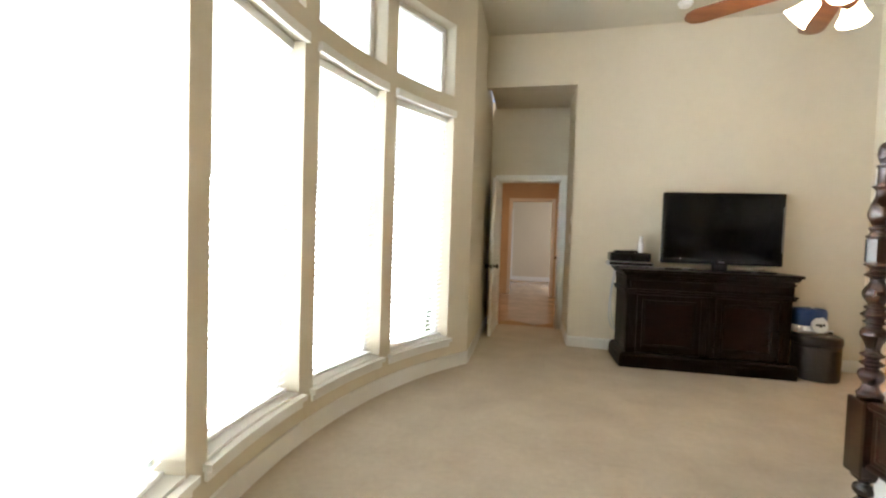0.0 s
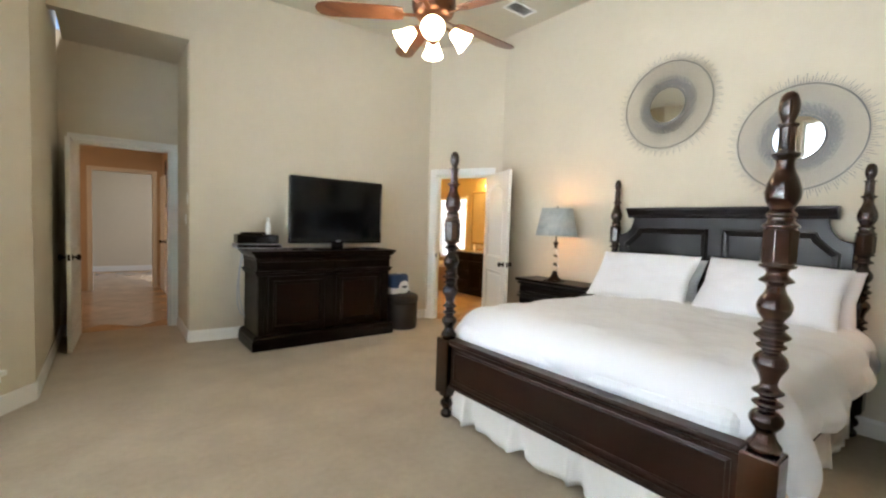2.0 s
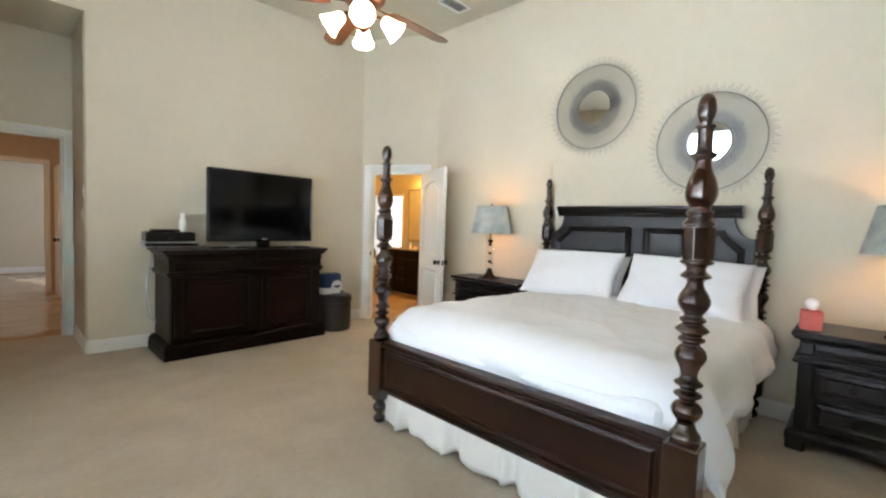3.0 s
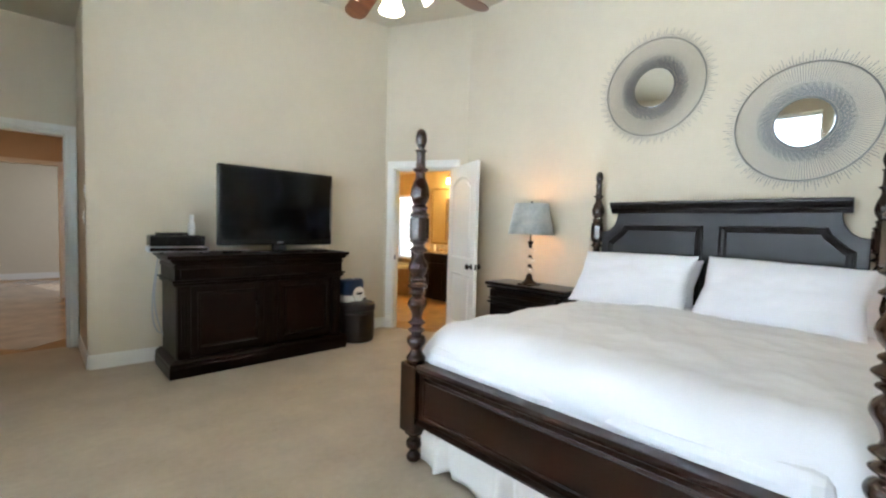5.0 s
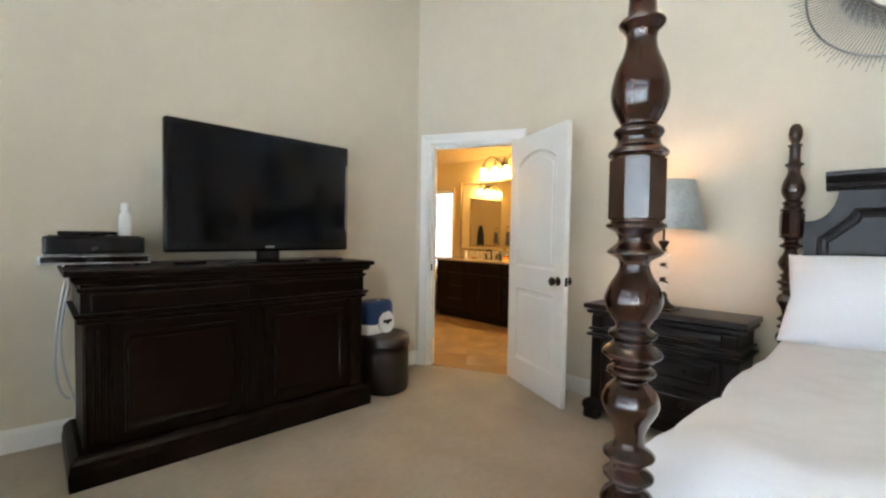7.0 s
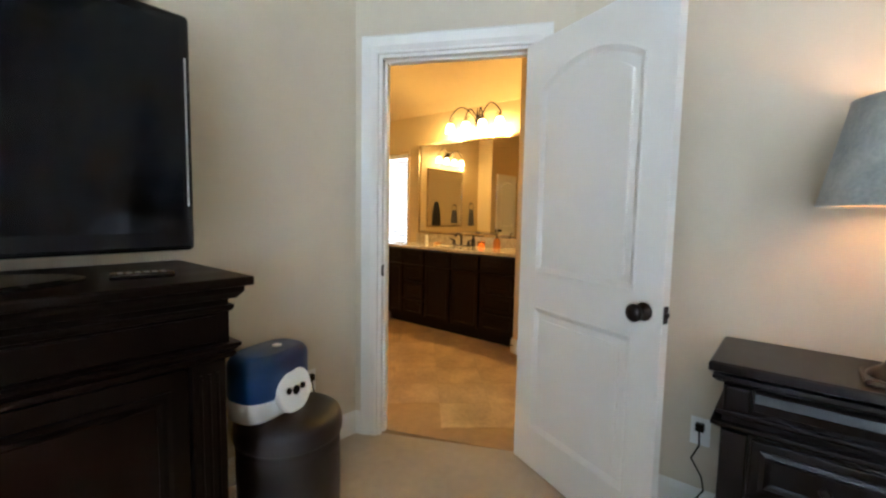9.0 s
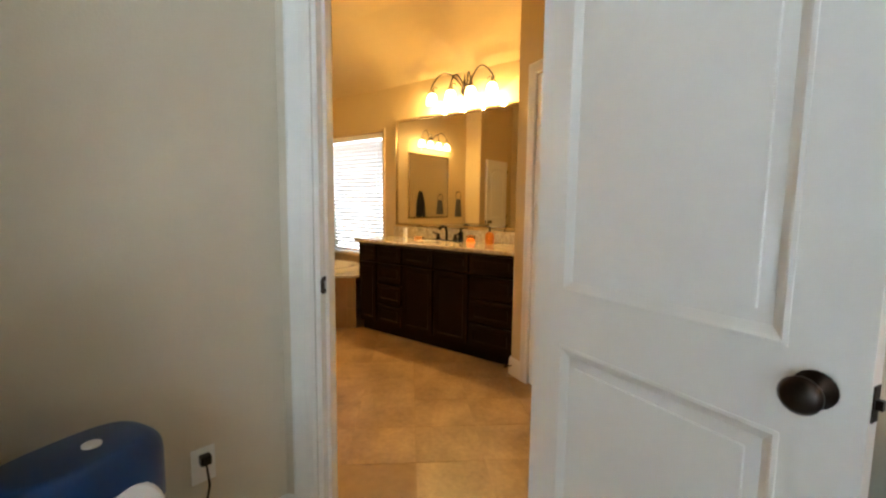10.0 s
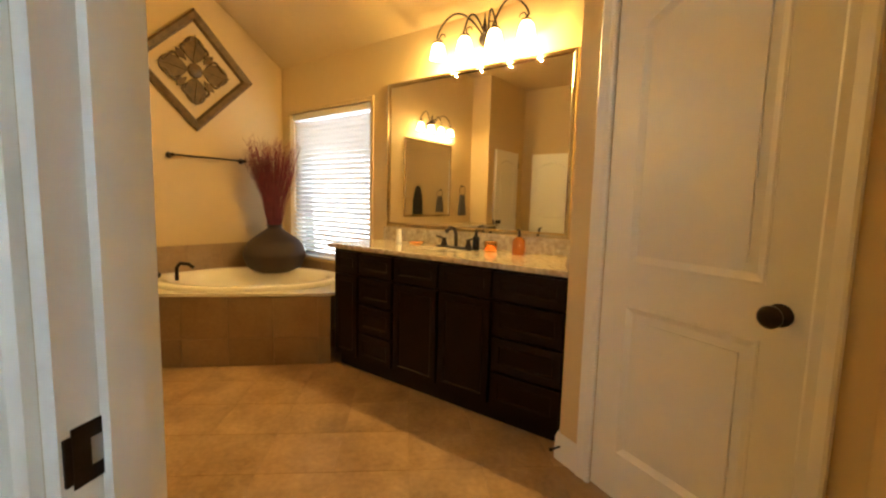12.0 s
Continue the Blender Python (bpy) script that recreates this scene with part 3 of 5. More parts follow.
# ---- bedroom things ----
def panel_door(name, m, width, height, label, sides=(1, -1), knob=True, group="", arched=True, hinges=True, knob_z=0.90):
    """A two-panel door leaf; x runs from the hinge, y is its thickness, z is up."""
    ob = thing(name, m, label, "door", group)
    t = 0.035
    stile, x1 = 0.115, width - 0.115
    lo0, lo1, hi0, hi1 = 0.19, 0.80, 0.96, height - 0.13
    part("leaf", box(0, width, 0.011, t - 0.011, 0, height), TRIM, ob)
    def outline(z0, z1, arch, n=14):
        pts = [(stile, z0), (x1, z0)]
        if arch:
            for k in range(n + 1):
                u = k / n
                pts.append((x1 + (stile - x1) * u, z1 - 0.09 + 0.09 * math.sin(math.pi * u) ** 0.8))
        else:
            pts += [(x1, z1), (stile, z1)]
        return pts
    for y0, y1 in ((0.0, 0.011), (t - 0.011, t)):
        bm = bmesh.new()
        box(0, stile, y0, y1, 0, height, bm)
        box(x1, width, y0, y1, 0, height, bm)
        box(stile, x1, y0, y1, 0, lo0, bm)
        box(stile, x1, y0, y1, lo1, hi0, bm)
        top = outline(hi0, hi1, arched)[2:] if arched else [(x1, hi1), (stile, hi1)]
        prism([(x1, height)] + top + [(stile, height)] if arched else [(x1, height), (x1, hi1), (stile, hi1), (stile, height)], y0, y1, "y", bm)
        part("stiles", bm, TRIM, ob)
    for side, y in ((-1, 0.011), (1, t - 0.011)):
        for z0, z1, arch in ((lo0, lo1, False), (hi0, hi1, arched)):
            pts = outline(z0, z1, arch)
            fm = Matrix.Translation((0, y, 0)) @ Matrix(((1, 0, 0, 0), (0, 0, side, 0), (0, 1, 0, 0), (0, 0, 0, 1)))
            bm = moulding(pts, [(0.0, 0.0), (0.0, 0.0135), (-0.008, 0.0145), (-0.014, 0.010), (-0.030, 0.001), (-0.030, 0.0)], closed=True, m=fm)
            cx, cz = (stile + x1) / 2, (z0 + z1) / 2
            inner = [(cx + (px - cx) * (1 - 0.105 / (x1 - stile) * 2 * 0.55), cz + (pz - cz) * (1 - 0.105 / (z1 - z0) * 2 * 0.55)) for px, pz in pts]
            prism(inner, y, y + side * 0.008, "y", bm)
            part("panel", bm, TRIM, ob, bevel=0.006)
    if knob:
        kx = width - 0.07
        bm = bmesh.new()
        for side in (-1, 1):
            km_ = Matrix.Translation((kx, 0 if side < 0 else t, knob_z)) @ Matrix.Rotation(radians(90 * side * -1), 4, "X")
            lathe([(0.033, 0.0), (0.033, 0.006), (0.014, 0.010), (0.012, 0.030), (0.022, 0.036), (0.031, 0.048), (0.032, 0.058), (0.022, 0.068), (0.004, 0.071)], bm, 20, m=km_)
        part("knob", bm, BRONZE, ob, "dark bronze round knob", smooth=True)
        bm = box(width - 0.001, width + 0.002, 0.006, t - 0.006, knob_z - 0.03, knob_z + 0.03)
        box(width + 0.002, width + 0.011, 0.012, 0.024, knob_z - 0.008, knob_z + 0.008, bm)
        part("latch", bm, BRONZE, ob, "dark bronze latch plate")
    for z in (0.18, 1.0, height - 0.2) if hinges else ():
        part("hinge", tube([(-0.004, -0.004, z - 0.045), (-0.004, -0.004, z + 0.045)], 0.006), BRONZE, ob, "dark bronze hinge")
    return ob


hinge = T0 + ALONG * (B1 - 0.030) + Vector((-0.011, -0.005))
panel_door("bath_door", standing((hinge.x, hinge.y, 0.012), (4.962 - hinge.x, 5.435 - hinge.y)), 0.79, 2.03,
           "white two-panel door standing open, with a dark bronze knob", group="panelled doors", hinges=False)
panel_door("hall_door", standing((H0 - 0.02, HALL_Y - 0.035, 0.012), (-0.03, -0.8)), 0.80, 2.07, "white two-panel door opened back against the alcove wall", group="panelled doors", knob_z=0.92)
c = K0 + KD * (C1 - 0.003)
panel_door("closet_door", standing((K0 + KD * (C0 + 0.004)).to_3d() + Vector((0, 0, 0.01)), KD), C1 - C0 - 0.008, 2.04,
           "closed white two-panel closet door beside the vanity", group="panelled doors", hinges=False, knob_z=0.885)
sp = thing("strike_plate", bf @ Matrix.Translation((B0 + 0.018, 0.0, 0.925)), "dark bronze strike plate on the white door jamb", "strike plate")
bm = box(0.0, 0.002, 0.012, 0.054, -0.031, 0.031)
box(-0.002, 0.003, 0.004, 0.0119, -0.024, 0.024, bm)
part("plate", bm, BRONZE, sp, bevel=0.002)
part("hole", box(0.002, 0.0026, 0.030, 0.045, -0.014, 0.014), SILVER, sp, "bright latch hole")

# four-poster bed
SHAFT = [(0.050, 0.575), (0.055, 0.590), (0.052, 0.602), (0.040, 0.618), (0.032, 0.640), (0.034, 0.652), (0.049, 0.674), (0.054, 0.694), (0.046, 0.714), (0.029, 0.728), (0.029, 0.735),
         (0.046, 0.748), (0.047, 0.756), (0.029, 0.769), (0.029, 0.778), (0.047, 0.791), (0.048, 0.799), (0.031, 0.813), (0.028, 0.832), (0.036, 0.858), (0.051, 0.886), (0.054, 0.903),
         (0.048, 0.925), (0.031, 0.943), (0.032, 0.950), (0.045, 0.959), (0.045, 0.967), (0.035, 0.974), (0.037, 0.981), (0.055, 0.996), (0.055, 1.004), (0.037, 1.020), (0.036, 1.026),
         (0.045, 1.034), (0.044, 1.042), (0.033, 1.050), (0.032, 1.058), (0.047, 1.080), (0.055, 1.106), (0.048, 1.132), (0.032, 1.160), (0.028, 1.178), (0.034, 1.188), (0.052, 1.198),
         (0.050, 1.206), (0.033, 1.222), (0.036, 1.238), (0.055, 1.250), (0.055, 1.258), (0.048, 1.264), (0.048, 1.384), (0.055, 1.391), (0.055, 1.399), (0.042, 1.412), (0.040, 1.424),
         (0.046, 1.434), (0.045, 1.442), (0.035, 1.450), (0.036, 1.458), (0.049, 1.484), (0.054, 1.516), (0.046, 1.556), (0.031, 1.594), (0.028, 1.626), (0.042, 1.644), (0.041, 1.652),
         (0.027, 1.662), (0.026, 1.738), (0.032, 1.746), (0.032, 1.754)]
FINIAL = [(0.018, 1.756), (0.020, 1.766), (0.029, 1.790), (0.032, 1.814), (0.027, 1.846), (0.016, 1.864), (0.003, 1.870)]
FOOT = [(0.030, 0.0), (0.040, 0.012), (0.040, 0.032), (0.028, 0.050), (0.022, 0.060), (0.040, 0.080), (0.046, 0.100), (0.040, 0.120), (0.024, 0.136), (0.036, 0.150), (0.054, 0.165), (0.056, 0.18)]
bed = thing("four_poster_bed", pose(0, 0, 0), "dark wooden four-poster bed with turned posts, made up in white", "bed")
BX0, BX1, BYL, BYR = 3.145, 5.30, 4.257, 2.434
FYL, FYR = 4.215, 2.355                         # the foot posts
for x, y in ((BX0, FYL), (BX0, FYR), (BX1, BYL), (BX1, BYR)):
    post = part("bedpost", lathe(smooth_profile(SHAFT, 3), steps=32, at=(x, y, 0)), WOOD, bed, "turned dark wooden bedpost", smooth=True)
    part("finial", lathe(smooth_profile(FINIAL, 4), steps=24, at=(x, y, 0)), WOOD, post, smooth=True)
    part("faceted_drum", lathe([(0.0555, 1.266), (0.0555, 1.382)], steps=8, at=(x, y, 0), m=None), WOOD, post, bevel=0.002)
    part("block", box(x - 0.062, x + 0.062, y - 0.062, y + 0.062, 0.18, 0.57), WOOD, post, bevel=0.008)
    part("foot", lathe(smooth_profile(FOOT, 3), steps=24, at=(x, y, 0)), WOOD, post, smooth=True)
y0, y1 = FYR + 0.062, FYL - 0.062
part("footboard", box(BX0 - 0.022, BX0 + 0.022, y0, y1, 0.262, 0.530), WOOD_H, bed, bevel=0.003)
cap = [(-0.045, 0.530), (-0.045, 0.542), (-0.052, 0.548), (-0.052, 0.562), (-0.040, 0.572), (0.040, 0.572), (0.052, 0.562), (0.052, 0.548), (0.045, 0.530)]
part("footboard_cap", prism([(BX0 + a, b) for a, b in cap], y0, y1, "y", m=None), WOOD_H, bed, bevel=0.002)
part("footboard_foot", prism([(BX0 - 0.040, 0.235), (BX0 + 0.03, 0.235), (BX0 + 0.03, 0.262), (BX0 - 0.026, 0.262), (BX0 - 0.040, 0.250)], y0, y1, "y"), WOOD_H, bed, bevel=0.002)
fm = upright((BX0 - 0.022, 0, 0), (0, -1), (-1, 0))
part("footboard_panel", moulding([(-y1 + 0.03, 0.285), (-y1 + 0.03, 0.508), (-y0 - 0.03, 0.508), (-y0 - 0.03, 0.285)], [(0, 0), (0, 0.005), (0.014, 0.009), (0.02, 0.004), (0.02, 0)], closed=True, m=fm), WOOD_H, bed)
for y in (BYR, BYL):
    part("side_rail", box(BX0 + 0.062, BX1 - 0.062, y - 0.016, y + 0.016, 0.26, 0.46), WOOD_H, bed, bevel=0.003)
# headboard with scooped shoulders
HB0, HB1, hx = 2.575, 4.12, 5.307
def scoop(y_in, y_out, n=9):
    pts = []
    for k in range(n + 1):
        a = radians(90 * k / n)
        pts.append((y_in + (y_out - y_in) * (1 - math.cos(a)), 1.50 - 0.165 * math.sin(a)))
    return pts
body = [(BYR + 0.05, 0.45), (BYR + 0.05, 1.335)] + scoop(HB0 + 0.05, BYR + 0.07)[::-1] + scoop(HB1 - 0.05, BYL - 0.07) + [(BYL - 0.05, 1.335), (BYL - 0.05, 0.45)]
part("headboard", prism([(a, b) for a, b in body], hx - 0.02, hx + 0.024, "x"), BLACKWOOD, bed, "blackish panelled headboard", bevel=0.004)
corn = [(0.03, 1.492), (-0.03, 1.492), (-0.036, 1.506), (-0.046, 1.512), (-0.05, 1.53), (-0.066, 1.546), (-0.072, 1.560), (-0.080, 1.564), (-0.080, 1.582), (-0.072, 1.588), (0.03, 1.588)]
part("cornice", prism([(hx + a, b) for a, b in corn], HB0, HB1, "y"), BLACKWOOD, bed, bevel=0.002)
mid = (HB0 + HB1) / 2
hm2 = upright((hx - 0.02, 0, 0), (0, -1), (-1, 0))
for s in (-1, 1):
    near, far = mid + s * 0.055, mid + s * 0.80
    pts = [(-near, 0.72), (-near, 1.40), (-(far - s * 0.14), 1.40), (-(far - s * 0.12), 1.355), (-(far - s * 0.03), 1.27), (-far, 1.25), (-far, 0.72)]
    if s > 0:
        pts = pts[::-1]
    part("panel_moulding", moulding(pts, [(0.0, 0.0), (0.0, 0.018), (0.012, 0.024), (0.02, 0.016), (0.036, 0.012), (0.048, 0.002), (0.048, 0)], closed=True, m=hm2), BLACKWOOD, bed, bevel=0.002)

# mattress, skirt, duvet, pillows
mt = thing("mattress", pose(0, 0, 0), "white mattress under the duvet", "mattress")
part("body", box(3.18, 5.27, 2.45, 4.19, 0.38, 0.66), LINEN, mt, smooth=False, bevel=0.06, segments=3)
part("box_spring", box(3.18, 5.27, 2.45, 4.19, 0.20, 0.378), SKIRT, mt, bevel=0.02)
rnd = random.Random(5)


def curtain_strip(path, z0, z1, depth, mat, parent, name, pitch=0.16):
    """Pleated cloth hanging along a path."""
    bm = bmesh.new()
    pts, total = [], 0
    for p, q in zip(path, path[1:]):
        p, q = Vector(p), Vector(q)
        length, d = (q - p).length, (q - p).normalized()
        n = int(length / 0.012)
        for k in range(n):
            s = total + length * k / n
            ph = (s / pitch) % 1.0
            fold = math.exp(-((ph - 0.5) / 0.09) ** 2)
            off = depth * (0.25 * math.sin(2 * math.pi * s / 0.31 + 1) + 0.9 * fold - 0.5 * math.exp(-((ph - 0.36) / 0.05) ** 2))
            pts.append((p + d * (length * k / n), Vector((d.y, -d.x)), off))
        total += length
    rows = []
    for k in range(9):
        u = k / 8
        z = z1 + (z0 - z1) * u
        rows.append([bm.verts.new((p.x + nn.x * off * (0.1 + u), p.y + nn.y * off * (0.1 + u), z + (0.012 * off / depth if k == 8 else 0))) for p, nn, off in pts])
    for lo, hi in zip(rows, rows[1:]):
        for a in range(len(pts) - 1):
            bm.faces.new((lo[a], lo[a + 1], hi[a + 1], hi[a]))
    ob = part(name, bm, mat, parent, smooth=True)
    sol = ob.modifiers.new("cloth", "SOLIDIFY")
    sol.thickness = 0.003
    return ob


sk = thing("bed_skirt", pose(0, 0, 0), "white pleated bed skirt hanging to the carpet", "bed skirt")
curtain_strip([(5.22, 4.215), (3.20, 4.215)], 0.01, 0.30, -0.048, SKIRT, sk, "side_drop", 0.42)
curtain_strip([(3.16, 4.18), (3.16, 2.46)], 0.01, 0.30, -0.048, SKIRT, sk, "foot_drop", 0.42)
curtain_strip([(3.20, 2.43), (5.22, 2.43)], 0.01, 0.30, -0.048, SKIRT, sk, "side_drop", 0.42)


def duvet():
    """White cover: domed on top, rolled over the sides, tucked down at the foot."""
    bm = bmesh.new()
    xs = np.linspace(3.175, 5.15, 96)
    arc = np.linspace(-1, 1, 128)
    half = 0.962
    grid = []
    for x in xs:
        u = x - 3.175
        foot = min(1.0, u / 0.26)
        rise = 0.565 + (0.80 - 0.565) * math.sqrt(max(0.0, 1 - (1 - foot) ** 2))
        row = []
        for s in arc:
            a = abs(s)
            flat = 0.70
            if a < flat:
                y, fall = half * 0.86 * a / flat, 0.0
                z = rise - 0.030 * (a / flat) ** 3
            else:
                k = (a - flat) / (1 - flat)
                ang = min(1.0, k / 0.42) * math.pi / 2
                y = half * 0.86 + 0.155 * math.sin(ang)
                z = rise - 0.030 - 0.155 * (1 - math.cos(ang))
                if k > 0.42:
                    y += 0.03 * math.sin((k - 0.42) / 0.58 * math.pi)
                y += (0.022 * math.sin(x * 9 + (1 if s > 0 else 4)) + 0.012 * math.sin(x * 23)) * min(1, k * 1.4)
                hem = 0.47 - (0.12 if s < 0 else 0.03) * math.exp(-((x - 3.29) / 0.16) ** 2) + 0.02 * math.sin(x * 7.3)
                if k > 0.42 and z > hem:
                    z += (k - 0.42) / 0.58 * (hem - z)
                low = math.exp(-((x - 3.29) / 0.20) ** 2) if s < 0 else 0.35 * math.exp(-((x - 3.25) / 0.17) ** 2)
                z -= 0.02 * low * k
                y += (0.035 if s < 0 else 0.33) * low * min(1.0, k * 1.5)
                z = max(z, 0.24)
                if foot < 0.5 and k > 0.3:
                    z -= 0.02 * math.sin(12 * k)
            side = 1 if s > 0 else -1
            clear = 0.055 * max(0.0, min(1.0, (a - 0.5) * 3)) * max(0.0, 1 - (x - 3.175) / 0.35)
            p = Vector((x + clear, 3.295 + side * y, z))
            w1 = noise.noise(Vector((x * 2.2, p.y * 2.6, 0.3)))
            w2 = noise.noise(Vector((x * 6 + p.y * 2.0, p.y * 7, 4.0)))
            w3 = noise.noise(Vector((x * 17, p.y * 15 + x * 6, 9.0)))
            w4 = noise.noise(Vector((x * 3.1 - p.y * 5, p.y * 2.0 + x, 7.0)))
            p.z += 0.016 * w1 + 0.008 * w2 + 0.0035 * w3 + 0.007 * (1 - abs(w4) * 2) ** 3
            if a >= flat:
                p.y += side * (0.010 * w2 + 0.012 * w1)
            row.append(bm.verts.new(p))
        grid.append(row)
    for lo, hi in zip(grid, grid[1:]):
        for k in range(len(arc) - 1):
            bm.faces.new((lo[k], lo[k + 1], hi[k + 1], hi[k]))
    return bm


dv = thing("duvet", pose(0, 0, 0), "smooth white cotton duvet spread over the bed", "duvet")
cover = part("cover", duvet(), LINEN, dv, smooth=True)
sol = cover.modifiers.new("cloth", "SOLIDIFY")
sol.thickness = 0.02

def pillow(m, w, h, label):
    ob = thing("pillow", m, label, "pillow", "pillows on the bed")
    bm = bmesh.new()
    n = 30
    top, bot = [], []
    seed = m.translation.y * 3
    for i in range(n + 1):
        rt, rb = [], []
        for j in range(n + 1):
            u, v = 2 * i / n - 1, 2 * j / n - 1
            puff = max(0.0, (1 - abs(u) ** 2.6) * (1 - abs(v) ** 2.6)) ** 0.55
            pin = 1 - 0.07 * (1 - abs(u * v)) * (abs(u) ** 6 + abs(v) ** 6)
            x, y = u * w / 2 * pin, v * h / 2 * pin
            d = 0.012 * noise.noise(Vector((x * 7 + seed, y * 7, 1))) + 0.004 * noise.noise(Vector((x * 24, y * 20 + seed, 1)))
            rt.append(bm.verts.new((x, y, 0.095 * puff + d * puff + 0.004)))
            rb.append(bm.verts.new((x, y, -0.07 * puff)))
        top.append(rt)
        bot.append(rb)
    for g, flip in ((top, False), (bot, True)):
        for i in range(n):
            for j in range(n):
                q = (g[i][j], g[i + 1][j], g[i + 1][j + 1], g[i][j + 1])
                bm.faces.new(q[::-1] if flip else q)
    edge_t = [top[i][0] for i in range(n + 1)] + [top[n][j] for j in range(1, n + 1)] + [top[i][n] for i in range(n - 1, -1, -1)] + [top[0][j] for j in range(n - 1, 0, -1)]
    edge_b = [bot[i][0] for i in range(n + 1)] + [bot[n][j] for j in range(1, n + 1)] + [bot[i][n] for i in range(n - 1, -1, -1)] + [bot[0][j] for j in range(n - 1, 0, -1)]
    for k in range(len(edge_t)):
        a, b = k, (k + 1) % len(edge_t)
        bm.faces.new((edge_t[a], edge_b[a], edge_b[b], edge_t[b]))
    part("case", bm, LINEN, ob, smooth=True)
    return ob


def lean(y, x, z, tilt, roll=0):
    """A pillow's frame: x across the bed, y up it, leaning back against the headboard."""
    return Matrix.Translation((x, y, z)) @ Matrix.Rotation(radians(-90), 4, "Z") @ Matrix.Rotation(radians(tilt), 4, "X") @ Matrix.Rotation(radians(roll), 4, "Z")


pillow(lean(3.80, 4.96, 0.965, 52, 1), 0.87, 0.50, "plump white cotton pillow leaning on the headboard")
pillow(lean(2.88, 4.96, 0.965, 52, -2), 0.87, 0.50, "plump white cotton pillow leaning on the headboard")
pillow(lean(3.79, 5.14, 0.93, 62), 0.84, 0.46, "white pillow tucked behind another, against the headboard")
pillow(lean(2.82, 5.14, 0.93, 62), 0.84, 0.46, "white pillow tucked behind another, against the headboard")


# dresser (x along its front, y to the wall)
dr = thing("dresser", pose(2.375, 6.43, 0), "large dark wooden dresser with panelled doors, against the wall", "dresser")
W, D, HH = 1.68, 0.61, 1.035
part("carcass", box(0.07, W - 0.07, 0.07, D - 0.02, 0.10, 0.80), WOOD_D, dr, bevel=0.003)
part("frieze", box(0.06, W - 0.06, 0.05, D - 0.01, 0.80, 0.985), WOOD_D, dr, bevel=0.003)
top = moulding([(0.03, D), (0.03, 0.03), (W - 0.03, 0.03), (W - 0.03, D)], [(-0.6, 0.985), (0, 0.985), (0.012, 0.992), (0.022, 1.004), (0.03, 1.008), (0.03, 1.028), (0.024, 1.035), (-0.6, 1.035)])
bm = box(0.0, W, 0.0, D, 1.006, HH)
part("top", bm, WOOD_D, dr, "dark polished top", bevel=0.006)
for i, (z, out, hgt) in enumerate(((0.965, 0.035, 0.040), (0.925, 0.012, 0.022), (0.800, 0.026, 0.026), (0.776, 0.014, 0.022))):
    part("moulding", moulding([(0.06, D - 0.01), (0.06, 0.05), (W - 0.06, 0.05), (W - 0.06, D - 0.01)],
                              [(0, z), (out * 0.5, z + 0.002), (out * 0.8, z + hgt * 0.4), (out, z + hgt * 0.6), (out, z + hgt), (0, z + hgt)], m=None), WOOD_D, dr, bevel=0.0015)
part("plinth", moulding([(0.06, D - 0.01), (0.06, 0.06), (W - 0.06, 0.06), (W - 0.06, D - 0.01)], [(-0.02, 0.0), (0.046, 0.0), (0.050, 0.03), (0.050, 0.085), (0.045, 0.10), (0.045, 0.125), (0.03, 0.142), (0.012, 0.155), (-0.02, 0.155)]), WOOD_D, dr, bevel=0.002)
for x in (0.075, W - 0.175, (W - 0.07) / 2 - 0.015):
    pil = part("pilaster", box(x, x + 0.10, 0.045, 0.075, 0.155, 0.776), WOOD_D, dr, bevel=0.003)
    for k in range(3):
        part("flute", tube([(x + 0.025 + 0.025 * k, 0.046, 0.20), (x + 0.025 + 0.025 * k, 0.046, 0.74)], 0.006), WOOD_D, pil)
for x0, x1 in ((0.18, 0.80), (0.93, W - 0.18)):
    door = part("door", box(x0, x1, 0.055, 0.075, 0.165, 0.768), WOOD_D, dr, bevel=0.003)
    fm = upright((0, 0.055, 0), (1, 0), (0, -1))
    part("moulding", moulding([(x0 + 0.05, 0.22), (x0 + 0.05, 0.715), (x1 - 0.05, 0.715), (x1 - 0.05, 0.22)], [(0, 0), (0, 0.010), (0.014, 0.013), (0.024, 0.005), (0.034, 0.0)], closed=True, m=fm), WOOD_D, door)
    part("panel", box(x0 + 0.085, x1 - 0.085, 0.050, 0.056, 0.255, 0.68), CHERRY, door, bevel=0.003)
for x0, x1 in ((0.10, 0.82), (0.90, W - 0.10)):
    part("drawer", box(x0, x1, 0.038, 0.052, 0.838, 0.918), WOOD_D, dr, bevel=0.004)

# television
tvm = standing((2.80, 6.61, 0), (1.17, 0.055))
tv = thing("television", tvm, "large black flat-screen television on a stand on the dresser", "television")
TW = 1.175
part("housing", box(0, TW, 0.0, 0.055, 1.105, 1.855), BLACK, tv, bevel=0.016, segments=3)
part("rear_cover", box(0.18, TW - 0.18, 0.055, 0.095, 1.2, 1.7), BLACK, tv, bevel=0.02)
part("screen", box(0.035, TW - 0.035, -0.002, 0.001, 1.165, 1.822), SCREEN, tv, "dark glossy screen")
part("badge", box(TW / 2 - 0.03, TW / 2 + 0.03, -0.0015, 0.001, 1.128, 1.138), SILVER, tv)
# thin silver strip down the right side of the bezel
part("side_strip", box(TW - 0.022, TW - 0.016, -0.002, 0.001, 1.25, 1.72), SILVER, tv)
part("neck", box(TW / 2 - 0.07, TW / 2 + 0.07, 0.01, 0.05, 1.05, 1.11), BLACK, tv, bevel=0.005)
